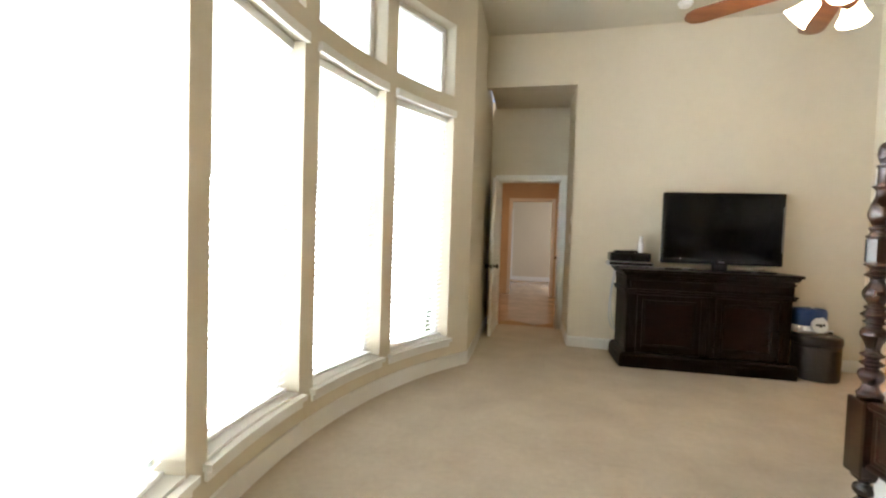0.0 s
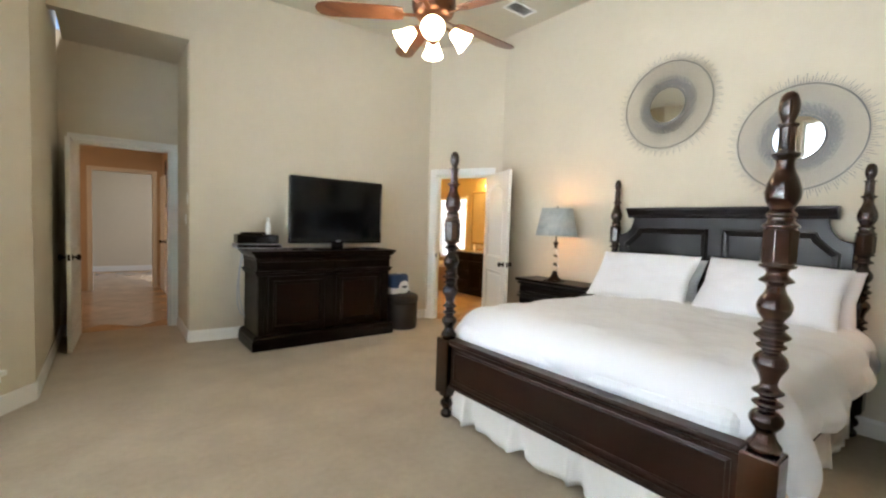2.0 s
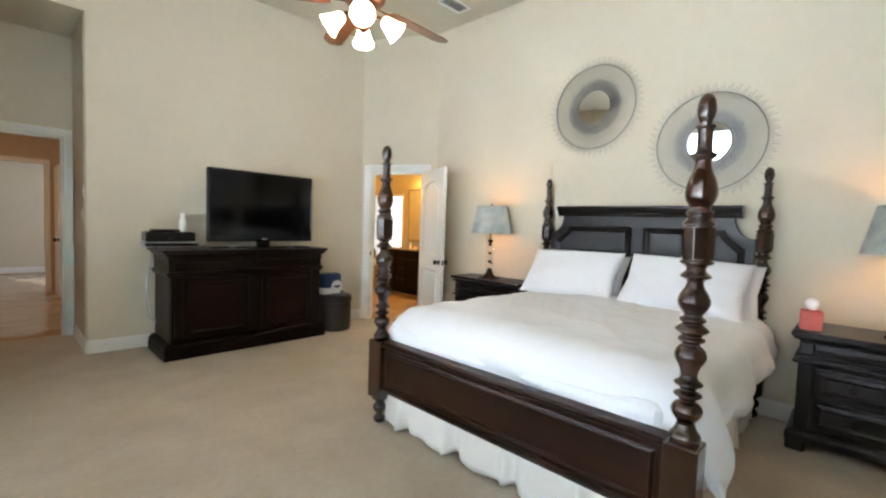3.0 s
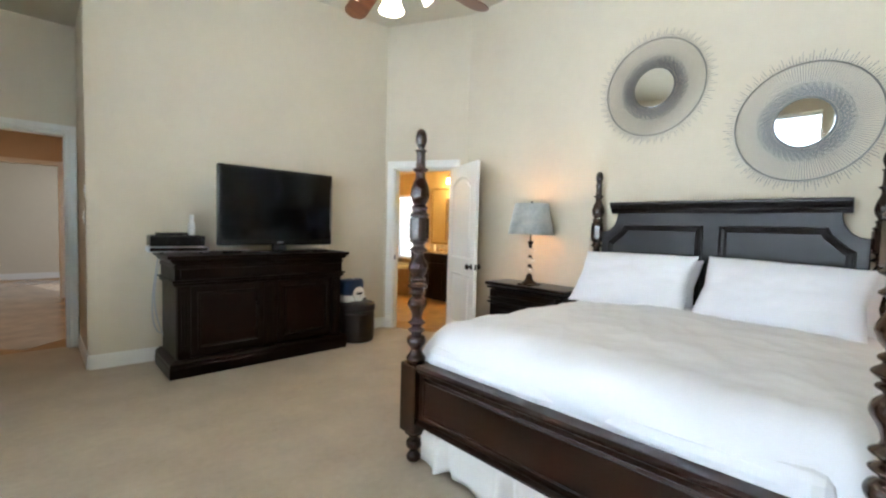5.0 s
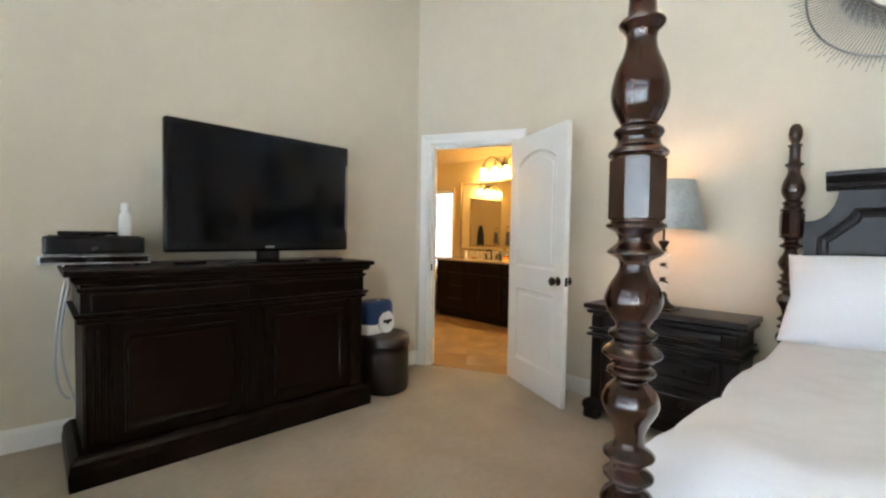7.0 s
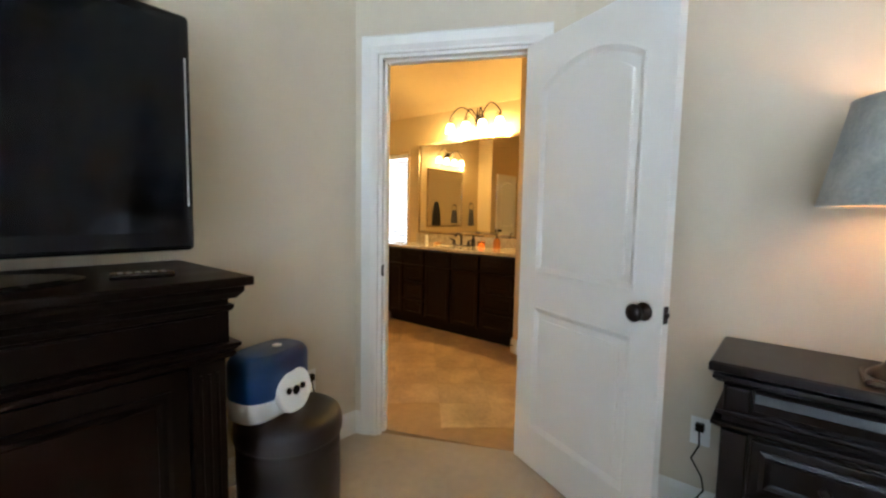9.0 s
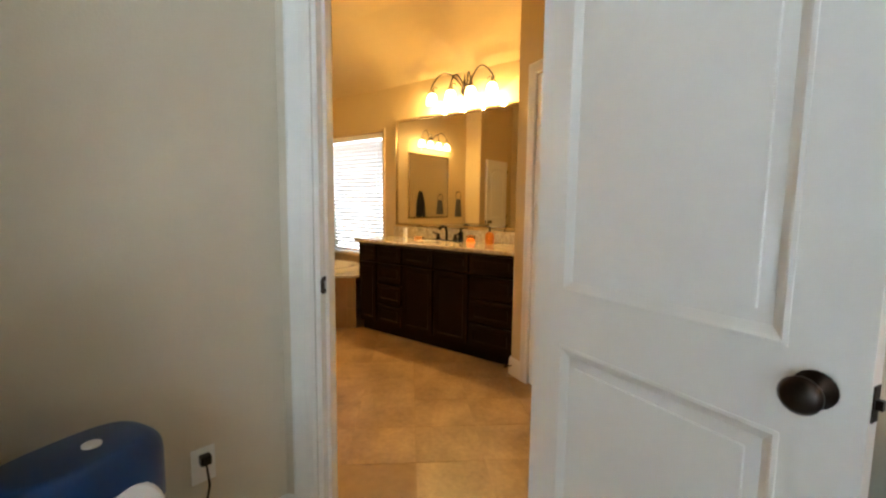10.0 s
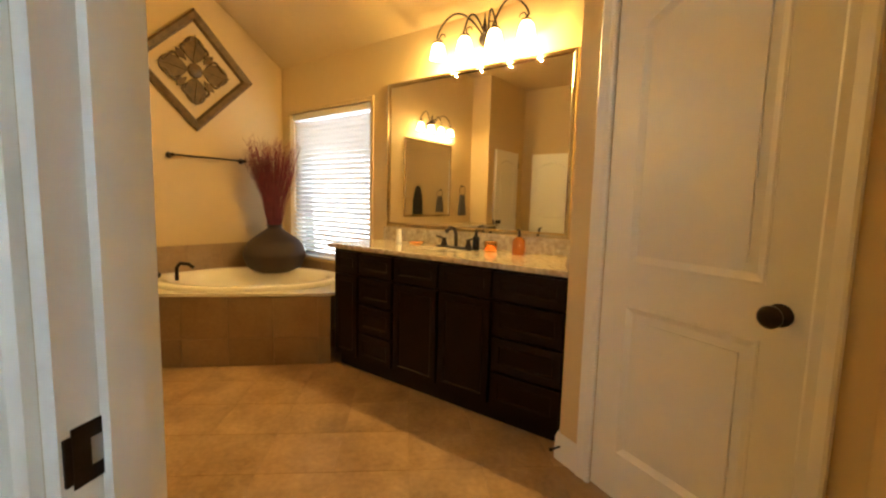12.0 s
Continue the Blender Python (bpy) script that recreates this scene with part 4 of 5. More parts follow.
part("base", lathe([(0.30, 0), (0.30, 0.008), (0.28, 0.014)], steps=40, m=Matrix.Translation((TW / 2, 0.04, HH)) @ Matrix.Diagonal((1, 0.5, 1, 1))), BLACK, tv, smooth=False)

# players, bottle, remotes
pl = thing("disc_player", standing((2.29, 6.72, HH), (0.46, -0.04)), "slim silver and black disc player lying on the dresser", "disc player")
part("casing", box(0, 0.46, 0, 0.30, 0.012, 0.055), SILVER, pl, bevel=0.004)
part("front_panel", box(0.012, 0.448, -0.004, 0.001, 0.022, 0.052), BLACK, pl, bevel=0.002)
for x in (0.10, 0.40):
    for y in (0.04, 0.26):
        part("foot", lathe([(0.012, 0), (0.012, 0.012)], steps=12, at=(x, y, 0)), BLACK, pl)
sb = thing("set_top_box", standing((2.31, 6.75, HH + 0.055), (0.42, -0.02)), "black set-top box stacked on the disc player", "set-top box")
part("casing", box(0, 0.42, 0, 0.24, 0.008, 0.100), BLACK, sb, bevel=0.01)
part("lid", box(0.02, 0.40, 0.02, 0.22, 0.099, 0.104), BLACK, sb, bevel=0.002)
gc = thing("black_device", standing((2.37, 6.79, HH + 0.159), (0.2, 0.0)), "small black device and lead on the set-top box", "device")
part("casing", box(0, 0.20, 0, 0.12, 0.0, 0.022), BLACK, gc, bevel=0.006)
part("lead", tube([(0.2 + 0.05 * math.cos(k * 0.7), 0.06 + 0.04 * math.sin(k * 0.7), 0.005 + 0.0007 * k) for k in range(24)], 0.004), BLACK, gc)
bt = thing("lotion_bottle", pose(2.665, 6.93, HH + 0.159) @ Matrix.Diagonal((1, 1, 1.12, 1)), "white plastic lotion bottle with a cap", "bottle")
part("bottle", lathe(smooth_profile([(0.027, 0), (0.03, 0.01), (0.03, 0.08), (0.024, 0.11), (0.014, 0.122)], 3), steps=20), WHITE, bt, smooth=True)
part("cap", lathe([(0.018, 0.122), (0.020, 0.126), (0.020, 0.160), (0.014, 0.168)], steps=18), WHITE, bt)
for x, y, a in ((2.86, 6.62, 8), (3.72, 6.60, -12)):
    rc = thing("remote_control", pose(x, y, HH, 0, 0, a), "black remote control lying on the dresser", "remote control", "remote controls")
    part("casing", box(0, 0.16, 0, 0.045, 0, 0.018), BLACK, rc, bevel=0.006)
    for k in range(6):
        part("button", box(0.02 + k * 0.021, 0.032 + k * 0.021, 0.012, 0.033, 0.018, 0.020), SILVER, rc)
cable = thing("cable", pose(0, 0, 0), "grey cables hanging down behind the dresser to the wall", "cable")
bm = bmesh.new()
for dx, sag in ((0, 0.0), (0.035, 0.05)):
    tube([(2.42 + dx - 0.06 * math.sin(math.pi * u) - sag * math.sin(2 * math.pi * u) * 0.4, 7.02 - 0.08 * u + dx, 1.02 - (0.72 + sag) * math.sin(math.pi / 2 * u)) for u in np.linspace(0, 1, 18)], 0.006, bm)
part("lead", bm, SILVER, cable)

# ottoman and the blue player on it
ot = thing("ottoman", pose(4.30, 6.65, 0), "round dark brown leather storage ottoman beside the dresser", "ottoman")
part("body", lathe(smooth_profile([(0.185, 0.0), (0.195, 0.012), (0.198, 0.05), (0.200, 0.20), (0.198, 0.345)], 3), steps=48), LEATHER, ot, smooth=True)
part("lid", lathe(smooth_profile([(0.196, 0.352), (0.206, 0.358), (0.208, 0.38), (0.204, 0.42), (0.185, 0.440), (0.12, 0.452), (0.002, 0.456)], 4), steps=48), LEATHER, ot, smooth=True)
part("seam", lathe([(0.196, 0.344), (0.201, 0.347), (0.201, 0.350), (0.196, 0.353)], steps=48), LEATHER, ot, smooth=True)
rb = thing("blue_toy_player", pose(4.248, 6.705, 0.450, 0, 0, 14), "blue and white plastic player with a round face, on the ottoman", "toy player")
def rounded(w, d, h, z, bm=None, p=3.2, steps=40, tops=6):
    prof = []
    for k in range(tops + 1):
        a = math.pi / 2 * k / tops
        prof.append((1 - 0.16 * (1 - math.cos(a)) * 1.6, z + h * (0.72 + 0.28 * math.sin(a))))
    rings = [(0.93, z), (1.0, z + h * 0.10)] + prof
    bm = bm or bmesh.new()
    rows = []
    for s, zz in rings:
        row = []
        for k in range(steps):
            a = 2 * math.pi * k / steps
            ca, sa = math.cos(a), math.sin(a)
            r = (abs(ca) ** p + abs(sa) ** p) ** (-1 / p)
            row.append(bm.verts.new((w / 2 * s * r * ca, d / 2 * s * r * sa, zz)))
        rows.append(row)
    for lo, hi in zip(rows, rows[1:]):
        for k in range(steps):
            bm.faces.new((lo[k], lo[(k + 1) % steps], hi[(k + 1) % steps], hi[k]))
    bm.faces.new(rows[0][::-1])
    bm.faces.new(rows[-1])
    return bm
part("base", rounded(0.315, 0.185, 0.10, 0.0), WHITE, rb, "white lower shell", smooth=True)
part("cover", rounded(0.32, 0.195, 0.178, 0.072), BLUE, rb, "blue upper shell", smooth=True)
face = part("face", lathe([(0.090, 0), (0.090, 0.014), (0.083, 0.020), (0.002, 0.021)], steps=36, m=Matrix.Translation((0.03, -0.088, 0.086)) @ Matrix.Rotation(radians(82), 4, "X")), WHITE, rb, "round white face")
for k, r in ((-1, 0.013), (0, 0.018), (1, 0.013)):
    part("button", lathe([(r, 0.021), (r, 0.025), (r * 0.7, 0.028)], steps=16, at=(k * 0.036, -0.002 + 0.006 * abs(k), 0), m=Matrix.Translation((0.03, -0.088, 0.086)) @ Matrix.Rotation(radians(82), 4, "X")), BLACK, face)
part("dial", lathe([(0.018, 0), (0.018, 0.006), (0.012, 0.009)], steps=20, m=Matrix.Translation((0.03, -0.01, 0.248))), WHITE, rb)


def nightstand(m, w, d, h, label):
    """Three-drawer stand; x along its front, y towards the wall."""
    ob = thing("nightstand", m, label, "nightstand", "nightstands beside the bed")
    part("body", box(0.04, w - 0.04, 0.05, d, 0.10, 0.735), BLACKWOOD, ob, bevel=0.004)
    part("top", moulding([(0, d), (0, 0), (w, 0), (w, d)], [(-0.01, h - 0.035), (0, h - 0.03), (0, h - 0.006), (-0.006, h), (-0.01, h)]), BLACKWOOD, ob)
    part("top_board", box(0.01, w - 0.01, 0.01, d, h - 0.035, h), BLACKWOOD, ob, "dark polished top")
    for z, out, hgt in ((0.712, 0.030, 0.026), (0.600, 0.018, 0.020), (0.560, 0.028, 0.022)):
        part("moulding", moulding([(0.04, d), (0.04, 0.05), (w - 0.04, 0.05), (w - 0.04, d)], [(0, z), (out * 0.6, z + 0.003), (out, z + hgt * 0.5), (out, z + hgt), (0, z + hgt)]), BLACKWOOD, ob, bevel=0.002)
    part("plinth", moulding([(0.04, d), (0.04, 0.05), (w - 0.04, 0.05), (w - 0.04, d)], [(-0.01, 0.07), (0.04, 0.07), (0.04, 0.11), (0.028, 0.125), (0.01, 0.135), (-0.01, 0.14)]), BLACKWOOD, ob, bevel=0.002)
    for x in (0.005, w - 0.105):
        part("bracket_foot", box(x, x + 0.10, 0.01, 0.10, 0, 0.08), BLACKWOOD, ob, bevel=0.014)
        part("bracket_foot", box(x, x + 0.10, d - 0.10, d - 0.005, 0, 0.08), BLACKWOOD, ob, bevel=0.014)
    for x in (0.045, w - 0.115):
        part("pilaster", box(x, x + 0.07, 0.034, 0.055, 0.145, 0.555), BLACKWOOD, ob, bevel=0.003)
        part("capital", box(x - 0.002, x + 0.072, 0.028, 0.055, 0.625, 0.705), BLACKWOOD, ob, bevel=0.008)
    for z0, z1 in ((0.160, 0.345), (0.365, 0.545)):
        dw = part("drawer", box(0.125, w - 0.125, 0.038, 0.052, z0, z1), BLACKWOOD, ob, bevel=0.003)
        fm = upright((0, 0.038, 0), (1, 0), (0, -1))
        part("moulding", moulding([(0.15, z0 + 0.025), (0.15, z1 - 0.025), (w - 0.15, z1 - 0.025), (w - 0.15, z0 + 0.025)], [(0, 0), (0, 0.01), (0.014, 0.014), (0.022, 0.004), (0.03, 0)], closed=True, m=fm), BLACKWOOD, dw)
        for x in (w * 0.33, w * 0.67):
            part("knob", lathe([(0.010, 0), (0.008, 0.012), (0.016, 0.020), (0.012, 0.028)], steps=14, m=Matrix.Translation((x, 0.038, (z0 + z1) / 2)) @ Matrix.Rotation(radians(90), 4, "X")), BRONZE, dw, smooth=True)
    part("drawer", prism([(0.052, 0.635), (0.030, 0.642), (0.024, 0.67), (0.030, 0.698), (0.052, 0.705)], 0.125, w - 0.125, "x"), BLACKWOOD, ob, bevel=0.002)
    return ob


nightstand(standing((4.995, 5.31, 0), (0, -1)), 0.93, 0.38, 0.785, "blackish wooden nightstand with moulded drawers, carrying a lamp")
nightstand(standing((4.85, 2.20, 0), (0, -1)), 0.93, 0.52, 0.77, "blackish wooden nightstand carrying a lamp and a tissue box")


def bed_lamp(x, y, z0):
    ob = thing("table_lamp", pose(x, y, z0), "lit table lamp of crystal balls, with a grey shade", "table lamp", "lamps on the nightstands")
    part("base", prism([(-0.085, -0.085), (0.085, -0.085), (0.085, 0.085), (-0.085, 0.085)], 0, 0.022), BRONZE, ob, bevel=0.01)
    part("foot", lathe(smooth_profile([(0.078, 0.022), (0.070, 0.035), (0.045, 0.055), (0.030, 0.085), (0.032, 0.10), (0.018, 0.112)], 4), steps=28), BRONZE, ob, smooth=True)
    for z in (0.155, 0.245, 0.335):
        part("crystal_ball", lathe([(0.0385 * math.sin(math.pi * k / 14) + 0.0008, z - 0.0385 * math.cos(math.pi * k / 14)) for k in range(15)], steps=24), CRYSTAL, ob, "clear crystal ball", smooth=True)
    for z in (0.115, 0.200, 0.290, 0.380):
        part("collar", lathe([(0.012, z - 0.007), (0.022, z - 0.001), (0.022, z + 0.002), (0.012, z + 0.008)], steps=20), BRONZE, ob, smooth=False)
    part("stem", lathe([(0.0065, 0.38), (0.0065, 0.56), (0.020, 0.565), (0.020, 0.60), (0.004, 0.605)], steps=16), BRONZE, ob)
    part("neck", lathe([(0.010, 0.385), (0.028, 0.42), (0.030, 0.435), (0.012, 0.442)], steps=20), BRONZE, ob)
    bm = bmesh.new()
    lathe([(0.223, 0.508), (0.163, 0.800)], bm, 56, cap=False)
    shade = part("shade", bm, SHADE, ob, "grey textured fabric shade", smooth=True)
    lin = part("lining", lathe([(0.2205, 0.509), (0.1605, 0.799)], steps=56, cap=False), SHADE_IN, ob, smooth=True)
    for r, z in ((0.223, 0.508), (0.163, 0.800)):
        part("rim", lathe([(r - 0.003, z - 0.003), (r + 0.0015, z - 0.003), (r + 0.0015, z + 0.003), (r - 0.003, z + 0.003)], steps=56, cap=False), SHADE, ob)
    part("finial", lathe(smooth_profile([(0.004, 0.605), (0.004, 0.80), (0.012, 0.812), (0.008, 0.824), (0.002, 0.83)], 2), steps=12), BRONZE, ob, smooth=True)
    bm = bmesh.new()
    for k in range(3):
        a = k * 2.094
        tube([(0.004 * math.cos(a), 0.004 * math.sin(a), 0.797), (0.161 * math.cos(a), 0.161 * math.sin(a), 0.797)], 0.0018, bm, 5)
    part("spider", bm, BRONZE, ob)
    part("bulb", lathe([(0.012, 0.60), (0.014, 0.615), (0.030, 0.645), (0.032, 0.665), (0.022, 0.69), (0.003, 0.698)], steps=18), glow_bulb, ob, "lit bulb", smooth=True)
    lamp("lamp_light", "POINT", Matrix.Translation((x - 0.01, y + 0.035, z0 + 0.72)), LAMP_W, (1.0, 0.55, 0.24), soft=0.003)
    return ob


LAMP_W = 1.8
glow_bulb = glow("lit_bulb", (1.0, 0.66, 0.34), 14)
bed_lamp(5.13, 4.858, 0.78)
bed_lamp(5.12, 1.70, 0.77)
tb = thing("tissue_box", pose(5.01, 2.12, 0.77, 0, 0, 8), "pink tissue box with a white tissue, on the nightstand", "tissue box")
part("box", box(-0.055, 0.055, -0.055, 0.055, 0, 0.122), PINK, tb, bevel=0.004)
bm = bmesh.new()
lathe(smooth_profile([(0.020, 0.125), (0.040, 0.145), (0.046, 0.165), (0.034, 0.190), (0.010, 0.200)], 3), bm, 18)
for v in bm.verts:
    k = 1 + 0.25 * noise.noise(v.co * 30)
    v.co.x, v.co.y = v.co.x * k, v.co.y * k * 0.8
part("tissue", bm, TISSUE, tb, smooth=True)


def sun_mirror(y, z, label):
    ob = thing("sunburst_mirror", upright((HEAD_X, y, z), (0, -1), (-1, 0)), label, "mirror", "sunburst mirrors over the bed")
    part("mirror", lathe([(0.160, 0.012), (0.164, 0.020), (0.160, 0.026), (0.156, 0.0262), (0.001, 0.0263)], steps=56), MIRROR, ob, "round mirror")
    part("frame", lathe([(0.159, 0.010), (0.170, 0.014), (0.172, 0.024), (0.166, 0.031), (0.159, 0.029)], steps=56, cap=False), WIRE, ob, smooth=True)
    n = 150
    data = None
    for k in range(n):
        a = 2 * math.pi * k / n
        if data is None:
            ray = part("ray", tube([(0.168, 0, 0.018), (0.468, 0, 0.030)], 0.0021, steps=4), WIRE, ob)
            data = ray.data
        else:
            ray = new("ray", data)
            ray.parent = ob
        ray.rotation_euler = (0, 0, a)
        ray.scale = (1 - 0.045 * ((k * 7) % 3), 1, 1)
    bm = bmesh.new()
    for k in range(190):
        a = 2 * math.pi * (k + 0.5) / 190
        tube([(0.18 * math.cos(a), 0.18 * math.sin(a), 0.022), (0.262 * math.cos(a + 0.07), 0.262 * math.sin(a + 0.07), 0.026)], 0.0017, bm, 4)
        tube([(0.18 * math.cos(a), 0.18 * math.sin(a), 0.015), (0.235 * math.cos(a - 0.07), 0.235 * math.sin(a - 0.07), 0.018)], 0.0015, bm, 4)
    tagged(part("wire_halo", bm, WIRE, ob), kind="stuff")
    ring = [(0.393 * math.cos(2 * math.pi * k / 72), 0.393 * math.sin(2 * math.pi * k / 72), 0.033) for k in range(73)]
    part("ring", tube(ring, 0.0052, steps=6), WIRE, ob)


sun_mirror(3.852, 2.543, "round sunburst wall mirror of thin dark metal rays, hung higher")
sun_mirror(2.858, 2.107, "round sunburst wall mirror of thin dark metal rays, hung lower")

# ceiling fan
FC = Vector((3.03, 4.36, 0))
fan = thing("ceiling_fan", Matrix.Translation(FC), "bronze ceiling fan with wooden blades and four lit glass shades", "ceiling fan")
part("canopy", lathe(smooth_profile([(0.02, CEIL - 0.07), (0.05, CEIL - 0.06), (0.072, CEIL - 0.02), (0.075, CEIL)], 3), steps=32), BRASS, fan, smooth=True)
part("downrod", lathe([(0.013, 3.02), (0.013, CEIL - 0.06)], steps=16), BRASS, fan)
part("motor", lathe(smooth_profile([(0.06, 2.77), (0.12, 2.79), (0.145, 2.83), (0.150, 2.90), (0.125, 2.96), (0.08, 2.99), (0.03, 3.03)], 4), steps=40), BRASS, fan, smooth=True)
for k in range(5):
    a = radians(2 + 72 * k)
    m = Matrix.Rotation(a, 4, "Z")
    bl = part("blade", prism([(0.21, -0.055), (0.26, -0.068), (0.72, -0.075), (0.775, -0.055), (0.80, -0.015), (0.80, 0.015), (0.775, 0.055), (0.72, 0.075), (0.26, 0.068), (0.21, 0.055)],
                             -0.0035, 0.0035, "z", m=m @ Matrix.Translation((0, 0, 2.80)) @ Matrix.Rotation(radians(12), 4, "X")), BLADE, fan, "reddish wooden blade", bevel=0.002)
    part("blade_arm", prism([(0.09, -0.016), (0.20, -0.014), (0.25, -0.045), (0.27, 0.0), (0.25, 0.045), (0.20, 0.014), (0.09, 0.016)], -0.010, -0.004, "z", m=m @ Matrix.Translation((0, 0, 2.80)) @ Matrix.Rotation(radians(12), 4, "X")), BRASS, bl, bevel=0.002)
part("light_hub", lathe(smooth_profile([(0.012, 2.60), (0.035, 2.62), (0.055, 2.66), (0.050, 2.72), (0.060, 2.77)], 3), steps=28), BRASS, fan, smooth=True)
for k in range(4):
    a = radians(233.7 + 90 * k)
    d = Vector((math.cos(a), math.sin(a), 0))
    part("lamp_arm", tube([d * 0.04 + Vector((0, 0, 2.70)), d * 0.10 + Vector((0, 0, 2.712)), d * 0.135 + Vector((0, 0, 2.69))], 0.009), BRASS, fan, smooth=True)
    q = Matrix.Translation(d * 0.130 + Vector((0, 0, 2.695))) @ d.cross(Vector((0, 0, 1))).normalized().to_track_quat("X", "Z").to_matrix().to_4x4()
    ax = (d * 0.78 - Vector((0, 0, 0.62))).normalized().to_track_quat("Z", "Y").to_matrix().to_4x4()
    q = Matrix.Translation(d * 0.130 + Vector((0, 0, 2.695))) @ ax
    part("lamp_shade", lathe(smooth_profile([(0.024, 0.0), (0.036, 0.015), (0.046, 0.05), (0.060, 0.095), (0.076, 0.125)], 3) + [(0.072, 0.125), (0.001, 0.118)], steps=28, m=q, cap=True), SHEERGLOW, fan, "lit frosted glass shade", smooth=True)
    lamp("fan_light", "POINT", Matrix.Translation(FC + d * 0.27 + Vector((0, 0, 2.52))), 1.3, (1.0, 0.76, 0.50), soft=0.003)

sd = thing("smoke_detector", pose(2.93, 6.67, CEIL), "white smoke detector on the ceiling", "smoke detector")
part("body", lathe([(0.045, -0.045), (0.06, -0.035), (0.068, -0.01), (0.07, 0)], steps=28), WHITE, sd)
part("mount", lathe([(0.074, -0.006), (0.074, 0.0)], steps=28), WHITE, sd)
cv = thing("ceiling_vent", pose(4.96, 5.38, CEIL), "white louvred ceiling vent", "vent")
part("frame", moulding([(-0.18, -0.10), (-0.18, 0.10), (0.18, 0.10), (0.18, -0.10)], [(0, 0), (0, -0.008), (0.022, -0.012), (0.03, -0.002), (0.03, 0)], closed=True), WHITE, cv)
part("duct", box(-0.15, 0.15, -0.075, 0.075, -0.0015, -0.0005), SILVER, cv)
for k in range(8):
    s = part("louvre", box(-0.15, 0.15, -0.009, 0.009, -0.001, 0.0005), WHITE, cv)
    s.location, s.rotation_euler = (0, -0.063 + k * 0.018, -0.006), (radians(35), 0, 0)


def wall_plate(name, m, label, category, socket=False):
    ob = thing(name, m, label, category)
    part("plate", box(-0.036, 0.036, -0.058, 0.058, 0, 0.005), WHITE, ob, bevel=0.002)
    if socket:
        for z in (-0.024, 0.024):
            part("outlet", box(-0.017, 0.017, z - 0.014, z + 0.014, 0.005, 0.007), WHITE, ob, bevel=0.003)
    else:
        part("toggle", box(-0.005, 0.005, -0.012, 0.012, 0.005, 0.014), WHITE, ob, bevel=0.002)
    return ob


wall_plate("thermostat", upright((1.925, 7.30, 1.56), (0, 1), (-1, 0)), "white thermostat on the alcove's wall", "thermostat")
wall_plate("light_switch", upright((1.925, 7.40, 1.33), (0, 1), (-1, 0)), "white light switch on the alcove's wall", "light switch")
so = wall_plate("wall_socket", upright((HEAD_X, 5.37, 0.37), (0, -1), (-1, 0)), "white wall socket with a black plug, beside the nightstand", "wall socket", True)
part("plug", box(-0.016, 0.016, 0.008, 0.040, 0.007, 0.035), BLACK, so, "black plug", bevel=0.004)
part("cord", tube([(0, 0.01, 0.03), (0.005, -0.04, 0.05), (-0.02, -0.10, 0.05), (0.02, -0.17, 0.045), (0.03, -0.22, 0.05), (0.0, -0.27, 0.07), (0.05, -0.32, 0.06)], 0.0035), BLACK, so, "black cord")
p = T0 + ALONG * 0.10
so2 = wall_plate("wall_socket", upright((4.617, TV_Y - 0.1745, 0.375), (TC0.x - 1.925, TC0.y - TV_Y), (TC0.y - TV_Y, 1.925 - TC0.x)), "white wall socket with a black plug, beside the ottoman", "wall socket", True)
part("plug", box(-0.016, 0.016, 0.008, 0.040, 0.007, 0.035), BLACK, so2, "black plug", bevel=0.004)
part("cord", tube([(0, 0.01, 0.03), (0.0, -0.05, 0.05), (-0.03, -0.12, 0.08), (-0.05, -0.22, 0.06), (-0.1, -0.31, 0.05)], 0.0035), BLACK, so2, "black cord")

# hall things
panel_door("hall_side_door", standing((HX1 - 0.037, 11.62, 0.008), (0, -1)), 0.76, 2.07, "closed white two-panel door on the side of the tiled hall", group="panelled doors", hinges=False)
hp = thing("framed_picture", upright((HX1, 10.57, 1.92), (0, -1), (-1, 0)), "dark framed picture on the hall's wall", "picture")
part("frame", moulding([(-0.35, -0.40), (-0.35, 0.40), (0.35, 0.40), (0.35, -0.40)], [(0, 0), (0, 0.025), (0.04, 0.02), (0.05, 0)], closed=True), BRONZE, hp)
part("canvas", box(-0.31, 0.31, -0.36, 0.36, 0, 0.012), PICTURE, hp)

cab = thing("sideboard", pose(0.40, 15.3, 0), "dark wooden cabinet standing in the room beyond the hall", "cabinet")
part("body", box(0, 0.5, 0, 0.4, 0.06, 0.92), WOOD_D, cab, bevel=0.005)
part("top", box(-0.02, 0.52, -0.02, 0.4, 0.921, 0.95), WOOD_D, cab, bevel=0.005)
for x in (0.02, 0.44):
    part("leg", box(x, x + 0.04, 0.02, 0.06, 0, 0.06), WOOD_D, cab)


